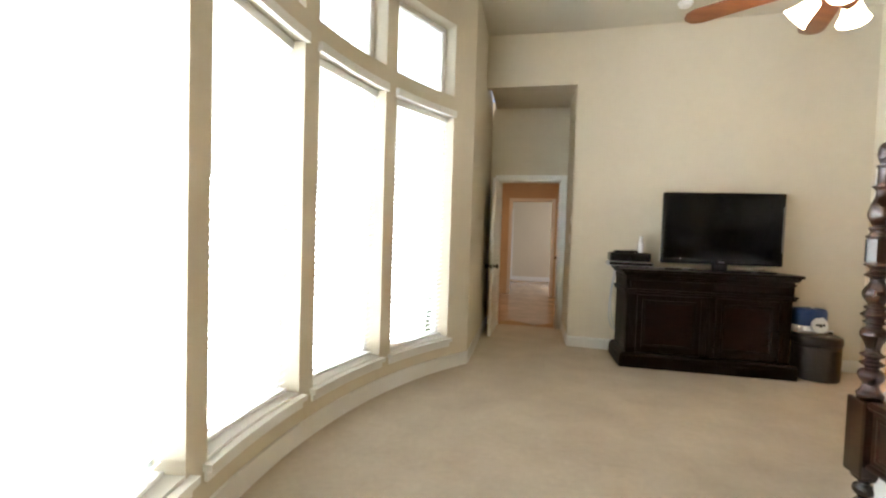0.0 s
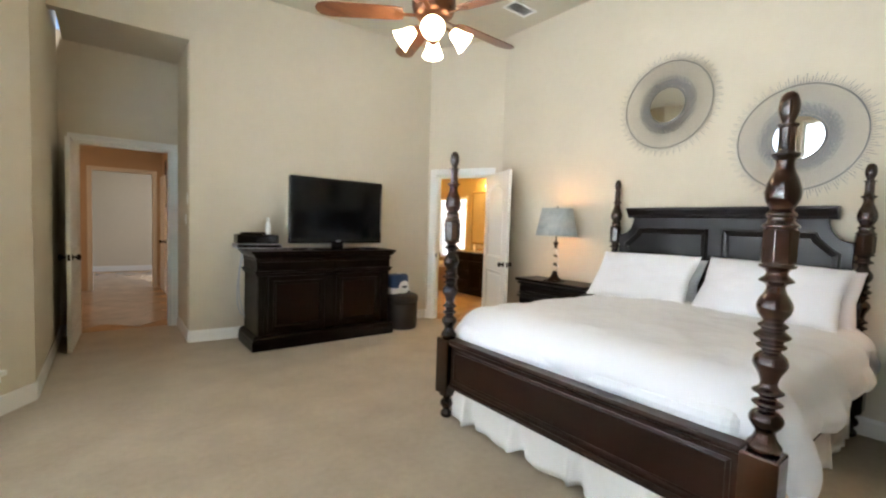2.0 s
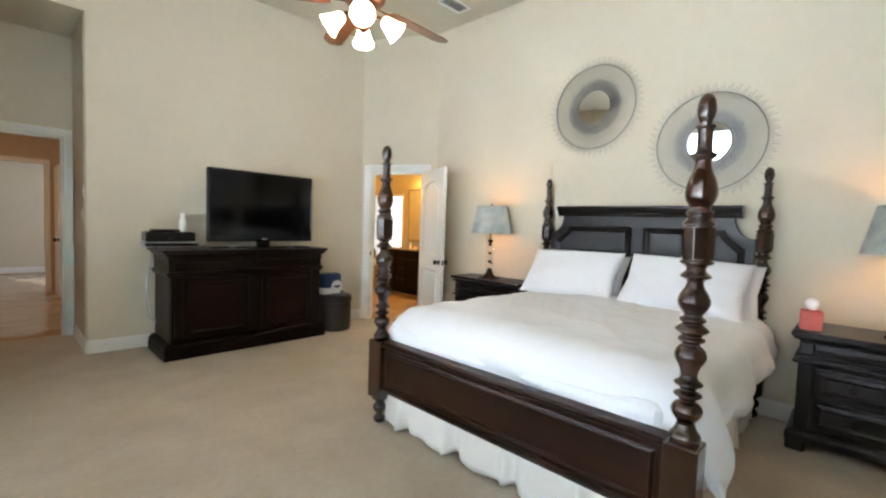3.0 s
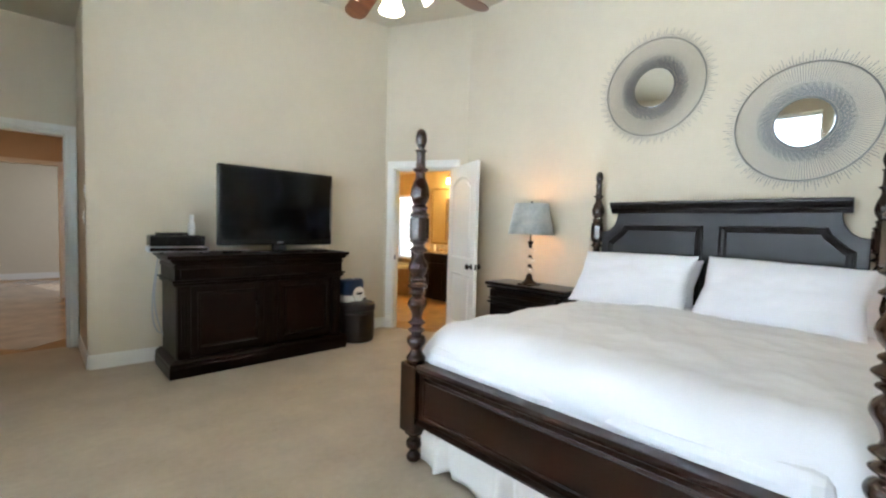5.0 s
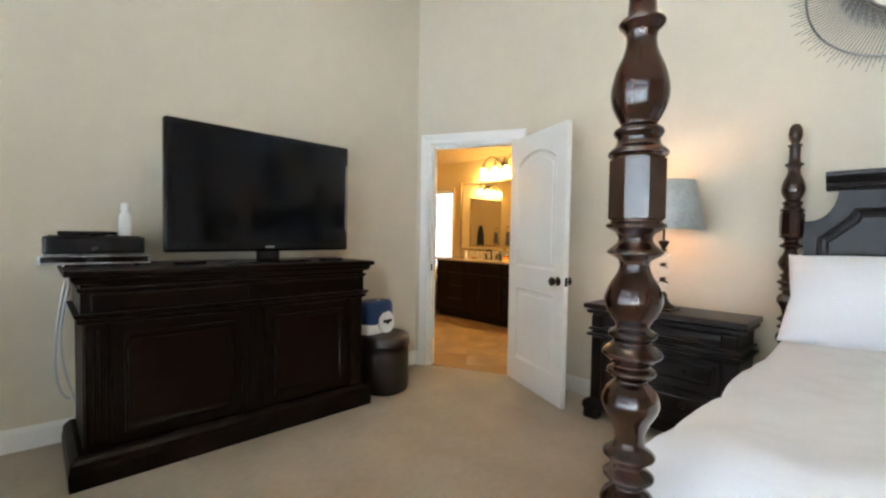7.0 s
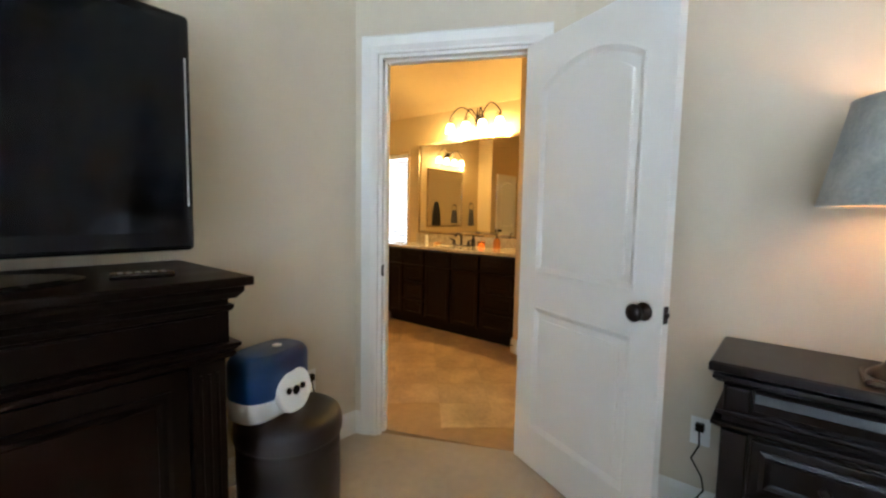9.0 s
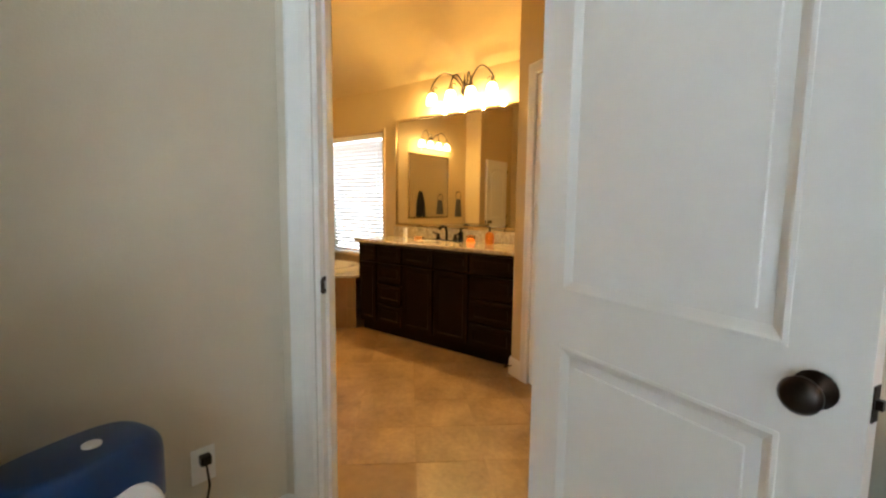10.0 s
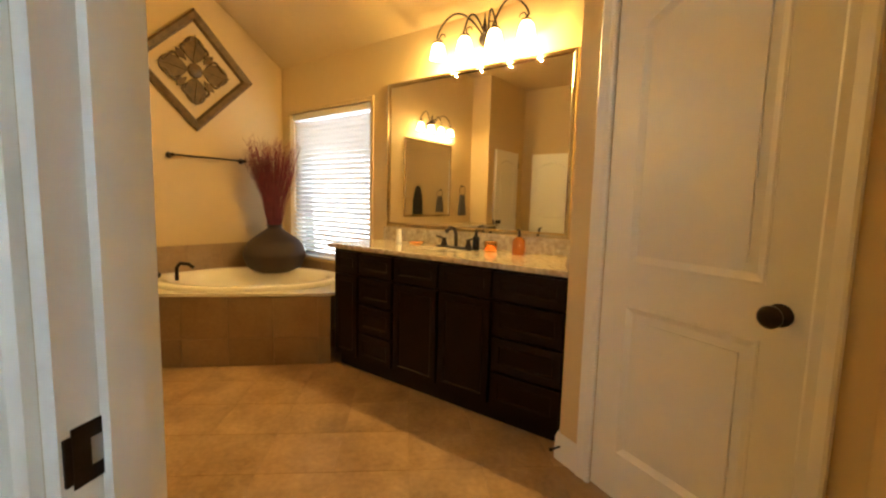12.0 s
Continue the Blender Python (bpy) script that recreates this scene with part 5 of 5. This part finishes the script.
# ---- bathroom things ----
van = thing("vanity_cabinet", pose(0, 0, 0), "dark espresso vanity cabinet with doors and drawers", "vanity")
VX, VY0, VY1, VZ = 6.82, 7.055, 8.775, 0.85
part("carcass", box(VX + 0.02, BX - 0.002, VY0 + 0.002, VY1 - 0.002, 0.09, VZ), VANITY, van)
part("toe_kick", box(VX + 0.06, BX - 0.002, VY0 + 0.002, VY1 - 0.02, 0.0, 0.09), VANITY, van)
vm = upright((VX + 0.02, 0, 0), (0, -1), (-1, 0))
BAYS = [(7.075, 7.46), (7.48, 7.82), (7.84, 8.18), (8.20, 8.50), (8.52, 8.745)]
def front(y0, y1, z0, z1, name):
    d = part(name, box(VX, VX + 0.019, y0, y1, z0, z1), VANITY, van, bevel=0.003)
    part("frame", moulding([(-y1 + 0.002, z0 + 0.002), (-y1 + 0.002, z1 - 0.002), (-y0 - 0.002, z1 - 0.002), (-y0 - 0.002, z0 + 0.002)], [(0, 0.019), (0, 0.026), (0.038, 0.026), (0.048, 0.019)], closed=True, m=vm), VANITY, d)
for i, (a, b) in enumerate(BAYS):
    front(a, b, 0.69, 0.835, "drawer")
    if i in (0, 3):
        for z0, z1 in ((0.11, 0.29), (0.305, 0.485), (0.50, 0.675)):
            front(a, b, z0, z1, "drawer")
    else:
        front(a, b, 0.11, 0.675, "door")
ct = thing("granite_countertop", pose(0, 0, 0), "speckled beige granite countertop with a low backsplash, on the vanity", "countertop")
part("slab", box(VX - 0.03, BX - 0.003, VY0 + 0.003, VY1 + 0.02, 0.852, 0.884), GRANITE, ct, bevel=0.006)
part("backsplash", box(BX - 0.024, BX - 0.003, VY0 + 0.024, VY1 + 0.02, 0.884, 0.985), GRANITE, ct, bevel=0.003)
part("side_splash", box(VX - 0.01, BX - 0.003, VY0 + 0.003, VY0 + 0.023, 0.884, 0.985), GRANITE, ct, bevel=0.003)
bm = bmesh.new()
lathe([(0.205, 0.8845), (0.20, 0.8865), (0.196, 0.886), (0.19, 0.8846)], bm, 40, m=Matrix.Translation((7.05, 8.00, 0)) @ Matrix.Diagonal((0.78, 1, 1, 1)))
part("basin", bm, GRANITE, ct, "rim of the oval basin", smooth=True)

def framed_mirror(m, w, h, label):
    ob = thing("vanity_mirror", m, label, "mirror", "mirrors over the vanities")
    part("glass", box(0.025, w - 0.025, 0.025, h - 0.025, 0.0, 0.012), MIRROR, ob, "clear mirror")
    part("frame", moulding([(0, 0), (0, h), (w, h), (w, 0)], [(0, 0), (0, 0.016), (0.005, 0.020), (0.022, 0.019), (0.032, 0.013), (0.034, 0.0)], closed=True), GILT, ob, "silver mirrored frame")
framed_mirror(upright((BX, 8.77, 0.988), (0, -1), (-1, 0)), 1.495, 1.09, "large mirror in a narrow silver frame over the vanity")


def vanity_light(m, label, watts):
    """A bar of four glass shades on scrolled arms; x along the wall, y up, z out."""
    ob = thing("vanity_light", m, label, "wall light", "wall lights over the vanities")
    part("backplate", lathe([(0.075, 0.0), (0.072, 0.014), (0.055, 0.024), (0.03, 0.03), (0.002, 0.032)], steps=32, m=Matrix.Diagonal((1, 0.8, 1, 1))), BRONZE, ob, smooth=True)
    part("spindle", tube([(0, 0.02, 0.05), (0, 0.06, 0.055), (0, 0.105, 0.055), (0, 0.14, 0.055)], [0.012, 0.014, 0.006, 0.002]), BRONZE, ob, smooth=True)
    for x, hub in ((-0.325, -0.02), (-0.11, -0.01), (0.11, 0.01), (0.325, 0.02)):
        pts = []
        for k in range(17):
            u = k / 16
            pts.append((hub + (x - hub) * u, 0.0 + 0.13 * math.sin(math.pi * min(1, u * 0.88)) ** 0.9 * (1.25 if abs(x) > 0.2 else 1.0) - 0.0 * u, 0.03 + 0.085 * math.sin(math.pi / 2 * u)))
        pts += [(x + 0.012 * (1 if x > 0 else -1), pts[-1][1] - 0.03, 0.115), (x, pts[-1][1] - 0.045, 0.115)]
        arm = part("arm", tube(pts, 0.0065), BRONZE, ob, smooth=True)
        s = 1 if x > 0 else -1
        part("scroll", tube([(x - s * (0.03 + 0.022 * math.cos(t)), 0.03 + 0.022 * math.sin(t), 0.11) for t in np.linspace(0, 4.6, 14)], 0.004), BRONZE, arm)
        dn = Matrix.Translation((x, 0.0, 0.115)) @ Matrix.Rotation(radians(90), 4, "X")
        part("cap", lathe([(0.030, -0.006), (0.032, 0.004), (0.016, 0.004)], steps=20, m=Matrix.Translation((x, 0.0, 0.115)) @ Matrix.Rotation(radians(-90), 4, "X")), BRONZE, ob)
        part("glass_shade", lathe(smooth_profile([(0.026, 0.006), (0.040, 0.026), (0.047, 0.058), (0.052, 0.094), (0.055, 0.102)], 3) + [(0.05, 0.100), (0.001, 0.092)], steps=26, m=dn), BATHGLOW, ob, "lit frosted glass shade", smooth=True)
        lamp("vanity_bulb", "POINT", m @ Matrix.Translation((x, -0.165, 0.125)), watts, WARM, soft=0.003)
    return ob


vanity_light(upright((BX, 7.885, 2.245), (0, -1), (-1, 0)), "bronze wall light with four lit glass shades, over the mirror", 9.5)

# faucet, bottles, candle
fa = thing("faucet", pose(7.22, 8.00, 0.884), "dark bronze faucet with two lever handles on the countertop", "faucet")
part("spout", tube([(0, 0, 0), (0, 0, 0.09), (-0.02, 0, 0.13), (-0.07, 0, 0.14), (-0.11, 0, 0.115)], 0.013, steps=12), BRONZE, fa, smooth=True)
for s in (-1, 1):
    part("handle", lathe(smooth_profile([(0.026, 0), (0.022, 0.02), (0.014, 0.05), (0.018, 0.065)], 3), steps=18, at=(0, 0.10 * s, 0)), BRONZE, fa, smooth=True)
    part("lever", tube([(0, 0.10 * s, 0.06), (-0.02, 0.15 * s, 0.075)], 0.007), BRONZE, fa)
part("plate", box(-0.028, 0.028, -0.14, 0.14, 0, 0.012), BRONZE, fa, bevel=0.006)
so = thing("soap_dispenser", pose(7.21, 7.53, 0.884), "amber soap bottle with a dark pump on the countertop", "soap dispenser")
part("bottle", lathe(smooth_profile([(0.034, 0), (0.038, 0.01), (0.038, 0.075), (0.026, 0.10), (0.014, 0.108)], 3), steps=24), AMBER, so, smooth=True)
part("pump", tube([(0, 0, 0.106), (0, 0, 0.150), (-0.03, 0.0, 0.152)], [0.011, 0.007, 0.006]), BRONZE, so)
ca = thing("candle", pose(7.22, 7.73, 0.884), "lit candle in a short amber glass on the countertop", "candle")
part("glass", lathe([(0.036, 0), (0.040, 0.008), (0.043, 0.065), (0.040, 0.065), (0.036, 0.012)], steps=24, cap=False), AMBER, ca, smooth=True)
part("wax", lathe([(0.034, 0.010), (0.036, 0.035), (0.001, 0.036)], steps=20), glow("candle_wax", (1, 0.45, 0.1), 0.5, (0.85, 0.5, 0.2)), ca)
di = thing("soap_dish", pose(7.19, 8.32, 0.884), "small amber dish on the countertop", "dish")
part("dish", lathe([(0.03, 0), (0.058, 0.018), (0.056, 0.022), (0.028, 0.008)], steps=26, cap=False), AMBER, di, smooth=True)
tu = thing("tumbler", pose(7.20, 8.50, 0.884), "small white tumbler on the countertop", "tumbler")
part("cup", lathe([(0.018, 0), (0.022, 0.006), (0.018, 0.10), (0.015, 0.10)], steps=18), WHITE, tu)
bb = thing("dark_bottle", pose(7.25, 7.86, 0.884), "small dark bottle with a black cap beside the faucet", "bottle")
part("bottle", lathe([(0.022, 0), (0.024, 0.01), (0.022, 0.08), (0.010, 0.095)], steps=18), BLACK, bb)
part("cap", lathe([(0.011, 0.095), (0.011, 0.125)], steps=14), BRONZE, bb)

# corner bathtub
DECK = [(BX - 0.002, 8.80), (6.815, 8.80), (5.75, 9.85), (5.75, BY - 0.002), (BX - 0.002, BY - 0.002)]
tub = thing("bathtub", pose(0, 0, 0), "oval cream bathtub set in a tan tiled corner deck", "bathtub")
TC = Vector((6.69, 9.655))
tm = Matrix.Translation((TC.x, TC.y, 0)) @ Matrix.Rotation(radians(-45), 4, "Z") @ Matrix.Diagonal((1.28, 0.88, 1, 1))
inner = [(0.12, 0.16), (0.34, 0.17), (0.41, 0.24), (0.45, 0.46), (0.47, 0.535), (0.49, 0.555), (0.545, 0.560), (0.57, 0.548), (0.572, 0.522)]
bm = bmesh.new()
lathe(inner, bm, 56, m=tm, cap=False)
part("basin", bm, TUB, tub, "cream acrylic basin", smooth=True)
# deck ring round the basin
bm = bmesh.new()
n = 72
outer, inn = [], []
for k in range(n):
    a = 2 * math.pi * k / n
    p = tm @ Vector((0.53 * math.cos(a), 0.53 * math.sin(a), 0))
    d = Vector((p.x - TC.x, p.y - TC.y)).normalized()
    best = 9.0
    for i in range(len(DECK)):
        a0, a1 = Vector(DECK[i]), Vector(DECK[(i + 1) % len(DECK)])
        e = a1 - a0
        den = d.x * e.y - d.y * e.x
        if abs(den) > 1e-6:
            w0 = a0 - TC
            t = (w0.x * e.y - w0.y * e.x) / den
            s = (w0.x * d.y - w0.y * d.x) / den
            if t > 0 and -1e-4 <= s <= 1.0001:
                best = min(best, t)
    o = TC + d * best
    outer.append((bm.verts.new((o.x, o.y, 0.52)), bm.verts.new((o.x, o.y, 0.50))))
    inn.append((bm.verts.new((p.x, p.y, 0.52)), bm.verts.new((p.x, p.y, 0.50))))
for k in range(n):
    j = (k + 1) % n
    bm.faces.new((outer[k][0], outer[j][0], inn[j][0], inn[k][0]))
    bm.faces.new((outer[k][1], inn[k][1], inn[j][1], outer[j][1]))
    bm.faces.new((outer[k][0], outer[k][1], outer[j][1], outer[j][0]))
part("deck", bm, TUB, tub, "cream deck")
d45 = (Vector(DECK[2]) - Vector(DECK[1]))
L45 = d45.length
tf = standing((DECK[1][0], DECK[1][1], 0), d45)
part("apron", box(0.0, L45, -0.03, -0.008, 0.0, 0.499, m=tf), GROUT, tub)
k, x = 0, 0.085 - 0.305
while x < L45:
    for z0, z1 in ((0.003, 0.198), (0.202, 0.497)):
        a, b = max(0.0, x + 0.002), min(L45, x + 0.303)
        if b - a > 0.02:
            part("tile", box(a, b, -0.008, 0.001, z0, z1, m=tf @ Matrix.Diagonal((1, 1, 1, 1))), TILE, tub)
    x += 0.305
x = BX - 0.002
while x > 5.78:
    part("splash_tile", box(max(5.75, x - 0.302), x, BY - 0.012, BY - 0.002, 0.522, 0.775), TILE, tub)
    x -= 0.305
y = BY - 0.014
while y > 8.83:
    z1 = 0.618 if BWY0 - 0.04 < y - 0.15 < BWY1 + 0.04 or y > BWY0 else 0.775
    part("splash_tile", box(BX - 0.012, BX - 0.002, max(8.80, y - 0.302), y, 0.522, z1), TILE, tub)
    y -= 0.305
tp = thing("tub_faucet", pose(6.30, 10.04, 0.52), "dark bronze tub faucet on the deck", "faucet")
part("spout", tube([(0, 0, 0), (0, 0, 0.10), (0.02, -0.02, 0.135), (0.06, -0.07, 0.13), (0.085, -0.10, 0.10)], 0.014, steps=12), BRONZE, tp, smooth=True)
part("handle", lathe(smooth_profile([(0.026, 0), (0.02, 0.03), (0.026, 0.06), (0.01, 0.075)], 3), steps=18, at=(-0.13, 0.02, 0)), BRONZE, tp, smooth=True)
# vase with dried grass
va = thing("vase", pose(7.085, 9.935, 0.522), "dark clay vase of red dried grass, on the tub deck", "vase")
part("vessel", lathe(smooth_profile([(0.15, 0), (0.225, 0.04), (0.262, 0.12), (0.268, 0.18), (0.225, 0.27), (0.13, 0.345), (0.068, 0.39), (0.062, 0.41), (0.074, 0.425)], 4), steps=40), VASE, va, smooth=True)
bm = bmesh.new()
rnd = random.Random(11)
for k in range(260):
    a, sp = rnd.uniform(0, 6.283), rnd.uniform(0, 1) ** 0.6
    r0, h = 0.045 * sp, rnd.uniform(0.50, 0.80)
    r1 = (0.04 + 0.20 * sp) * rnd.uniform(0.8, 1.1)
    ox, oy = math.cos(a), math.sin(a)
    knee = Vector((ox * (r0 + (r1 - r0) * 0.35), oy * (r0 + (r1 - r0) * 0.35), 0.41 + h * 0.45))
    tip = Vector((min(0.25, ox * r1), min(0.25, oy * r1), 0.37 + h))
    tube([(ox * r0, oy * r0, 0.36), knee, tip], [0.0016, 0.0018, 0.0008], bm, 4)
    for j in range(9):
        u = 0.15 + 0.85 * j / 8
        q = knee.lerp(tip, u)
        e = q + Vector((rnd.uniform(-0.028, 0.028), rnd.uniform(-0.028, 0.028), rnd.uniform(0.025, 0.055)))
        e.x, e.y = min(e.x, 0.26), min(e.y, 0.29)
        tube([q, e], [0.0016, 0.0006], bm, 3)
tagged(part("dried_grass", bm, REED, va, "red dried grass"), kind="stuff")

# wall grille and towel bar on the tub wall
GRILLE = material("aged_bronze_leaf", (0.105, 0.066, 0.024), 0.5, metal=0.2, vary=0.5, scale=20)
art = thing("wall_grille", upright((6.560, BY, 2.21), (1, 0), (0, -1)) @ Matrix.Rotation(radians(45), 4, "Z"), "square bronze wall grille hung on its corner, with scrolled leaves", "wall art")
s = 0.345
part("frame", moulding([(-s, -s), (-s, s), (s, s), (s, -s)], [(0, 0), (0, 0.03), (0.015, 0.038), (0.055, 0.028), (0.072, 0.0)], closed=True), GRILLE, art, bevel=0.002)
for k in range(4):
    a = k * math.pi / 2 + math.pi / 4
    r = Matrix.Rotation(a, 4, "Z")
    lobe = [(0.05, 0.0)] + [(0.17 + 0.10 * math.cos(t), 0.085 * math.sin(t)) for t in np.linspace(2.6, -2.6, 18)]
    part("leaf", prism(lobe, 0.006, 0.016, "z", None, r), GRILLE, art, bevel=0.005)
    part("vein", tube([(r @ Vector((x, 0.01 * math.sin(20 * x), 0.02)))[:] for x in np.linspace(0.05, 0.28, 10)], 0.004), GRILLE, art)
    for s2 in (-1, 1):
        part("scroll", tube([(r @ Vector((0.12 + 0.030 * t, s2 * (0.07 + 0.035 * math.sin(t * 1.2)), 0.016)))[:] for t in np.linspace(0, 4.2, 16)], 0.010), GRILLE, art)
        b = Matrix.Rotation(a + s2 * math.pi / 4, 4, "Z")
    tip = [(0.09, 0), (0.16, 0.035), (0.21, 0.0), (0.16, -0.035)]
    part("leaf", prism(tip, 0.010, 0.020, "z", None, Matrix.Rotation(a + math.pi / 4, 4, "Z")), GRILLE, art, bevel=0.004)
part("boss", lathe([(0.06, 0.01), (0.052, 0.03), (0.02, 0.042), (0.002, 0.044)], steps=24), GRILLE, art, smooth=True)
bar = thing("towel_bar", upright((6.640, BY, 1.51), (1, 0), (0, -1)), "dark bronze towel bar on the wall over the bathtub", "towel bar")
part("bar", tube([(-0.295, 0, 0.06), (0.295, 0, 0.06)], 0.008), BRONZE, bar)
for x in (-0.295, 0.295):
    part("bracket", tube([(x, 0, 0), (x, 0, 0.012), (x, 0, 0.05), (x, 0, 0.075)], [0.026, 0.022, 0.011, 0.014], steps=16), BRONZE, bar, smooth=True)

BLACK_CLOTH = material("black_cloth", (0.02, 0.02, 0.024), 0.95, vary=0.2, scale=20, bump=0.4, bump_scale=200)
# what the mirror shows: second vanity, towels, white doors
v2 = thing("vanity_cabinet", pose(0, 0, 0), "dark espresso vanity cabinet against the far wall, seen in the mirror", "vanity")
part("carcass", box(4.02, 5.60, BY - 0.52, BY - 0.002, 0.0, 0.85), VANITY, v2, bevel=0.003)
c2 = thing("granite_countertop", pose(0, 0, 0), "speckled beige granite countertop on the second vanity", "countertop")
part("slab", box(4.005, 5.62, BY - 0.55, BY - 0.003, 0.852, 0.884), GRANITE, c2, bevel=0.005)
framed_mirror(upright((4.55, BY, 0.988), (1, 0), (0, -1)), 1.03, 1.045, "mirror in a silver frame over the second vanity")
vanity_light(upright((5.06, BY, 2.235), (1, 0), (0, -1)), "bronze wall light with four lit glass shades, over the second mirror", 5.0)
for x, y, along, out in ((4.27, BY, (1, 0), (0, -1)), (2.85, 8.72, (0, 1), (1, 0))):
    tr = thing("towel_ring", upright((x, y, 1.45), along, out), "grey towel hanging from a bronze ring on the wall", "towel")
    part("ring", tube([(0.075 * math.sin(t), -0.075 * math.cos(t) - 0.07, 0.035) for t in np.linspace(0, 6.283, 26)], 0.005), BRONZE, tr, smooth=True)
    part("post", tube([(0, 0, 0), (0, 0, 0.04)], 0.014), BRONZE, tr)
    bm = bmesh.new()
    prism([(-0.06, -0.13), (0.06, -0.13), (0.10, -0.45), (-0.10, -0.45)], 0.022, 0.05, "z", bm)
    part("towel", bm, TOWEL, tr, "grey towel", bevel=0.01)
panel_door("recess_door", standing((3.10, 9.895, 0.01), (1, 0)) @ Matrix.Translation((0, -0.035, 0)), 0.72, 2.04, "white two-panel door in the bathroom's recess, closed", group="panelled doors")
robe = thing("bath_robe", upright((2.85, 8.14, 1.52), (0, 1), (1, 0)), "dark towel hanging from a hook on the bathroom wall", "towel")
part("hook", tube([(0, 0, 0), (0, 0, 0.05), (0, 0.02, 0.06)], 0.008), BRONZE, robe)
part("cloth", prism([(-0.05, 0.0), (0.05, 0.0), (0.12, -0.25), (0.14, -0.75), (-0.14, -0.75), (-0.12, -0.25)], 0.02, 0.06, "z"), BLACK_CLOTH, robe, bevel=0.015)
panel_door("recess_door", standing((2.852, 9.70, 0.01), (0, -1)), 0.76, 2.04, "white two-panel door in the bathroom's side wall, closed", group="panelled doors")
ds = thing("door_stop", standing((6.762, 7.02, 0.07), (-0.8, 0.35)), "dark spring door stop on the baseboard", "door stop")
part("spring", tube([(0.016, 0, 0), (0.075, 0, 0)], 0.005), BRONZE, ds)
part("tip", tube([(0.075, 0, 0), (0.088, 0, 0)], 0.008), BLACK, ds)

# ---- floor tiles ----
def inside(p, poly):
    c = False
    for i in range(len(poly)):
        a, b = poly[i], poly[i - 1]
        if (a[1] > p[1]) != (b[1] > p[1]) and p[0] < (b[0] - a[0]) * (p[1] - a[1]) / (b[1] - a[1]) + a[0]:
            c = not c
    return c


def tiles(floor_name, size, mat, turn, keep, x0, x1, y0, y1, z):
    """Square tiles on a turned grid, on one shared mesh."""
    parent = scene.objects[floor_name]
    g = 0.003
    bm = box(-size / 2 + g / 2, size / 2 - g / 2, -size / 2 + g / 2, size / 2 - g / 2, -0.003, 0.0)
    first = None
    rot = Matrix.Rotation(radians(turn), 4, "Z")
    c = Vector(((x0 + x1) / 2, (y0 + y1) / 2, z))
    n = int(max(x1 - x0, y1 - y0) / size * 0.75) + 2
    for i in range(-n, n + 1):
        for j in range(-n, n + 1):
            p = rot @ Vector((i * size, j * size, 0)) + c
            if keep(p):
                if first is None:
                    first = mesh("tile", bm, mat)
                    ob = first
                else:
                    ob = new("tile", first.data)
                ob.matrix_world = Matrix.Translation(p) @ rot
                ob.parent = parent


tiles("floor_bath", 0.33, FLOOR_TILE, 42, lambda p: inside(p, [(2.7, 7.3), (2.7, 10.1), (7.1, 10.1), (7.2, 8.0), (7.02, 7.03), (6.65, 6.79), (6.2, 5.95), (5.66, 6.1), (5.12, 7.2), (5.0, 7.35)]), 2.8, 7.4, 5.9, 10.2, -0.001)
tiles("floor_hall", 0.45, HALL_TILE, 45, lambda p: HX0 - 0.3 < p.x < (HX1 - 0.2 if p.y < HY2 + 0.3 else HX1 + 1.0) and HALL_Y + 0.4 < p.y < HFAR - 0.2, HX0, HX1, HALL_Y, HFAR, -0.001)
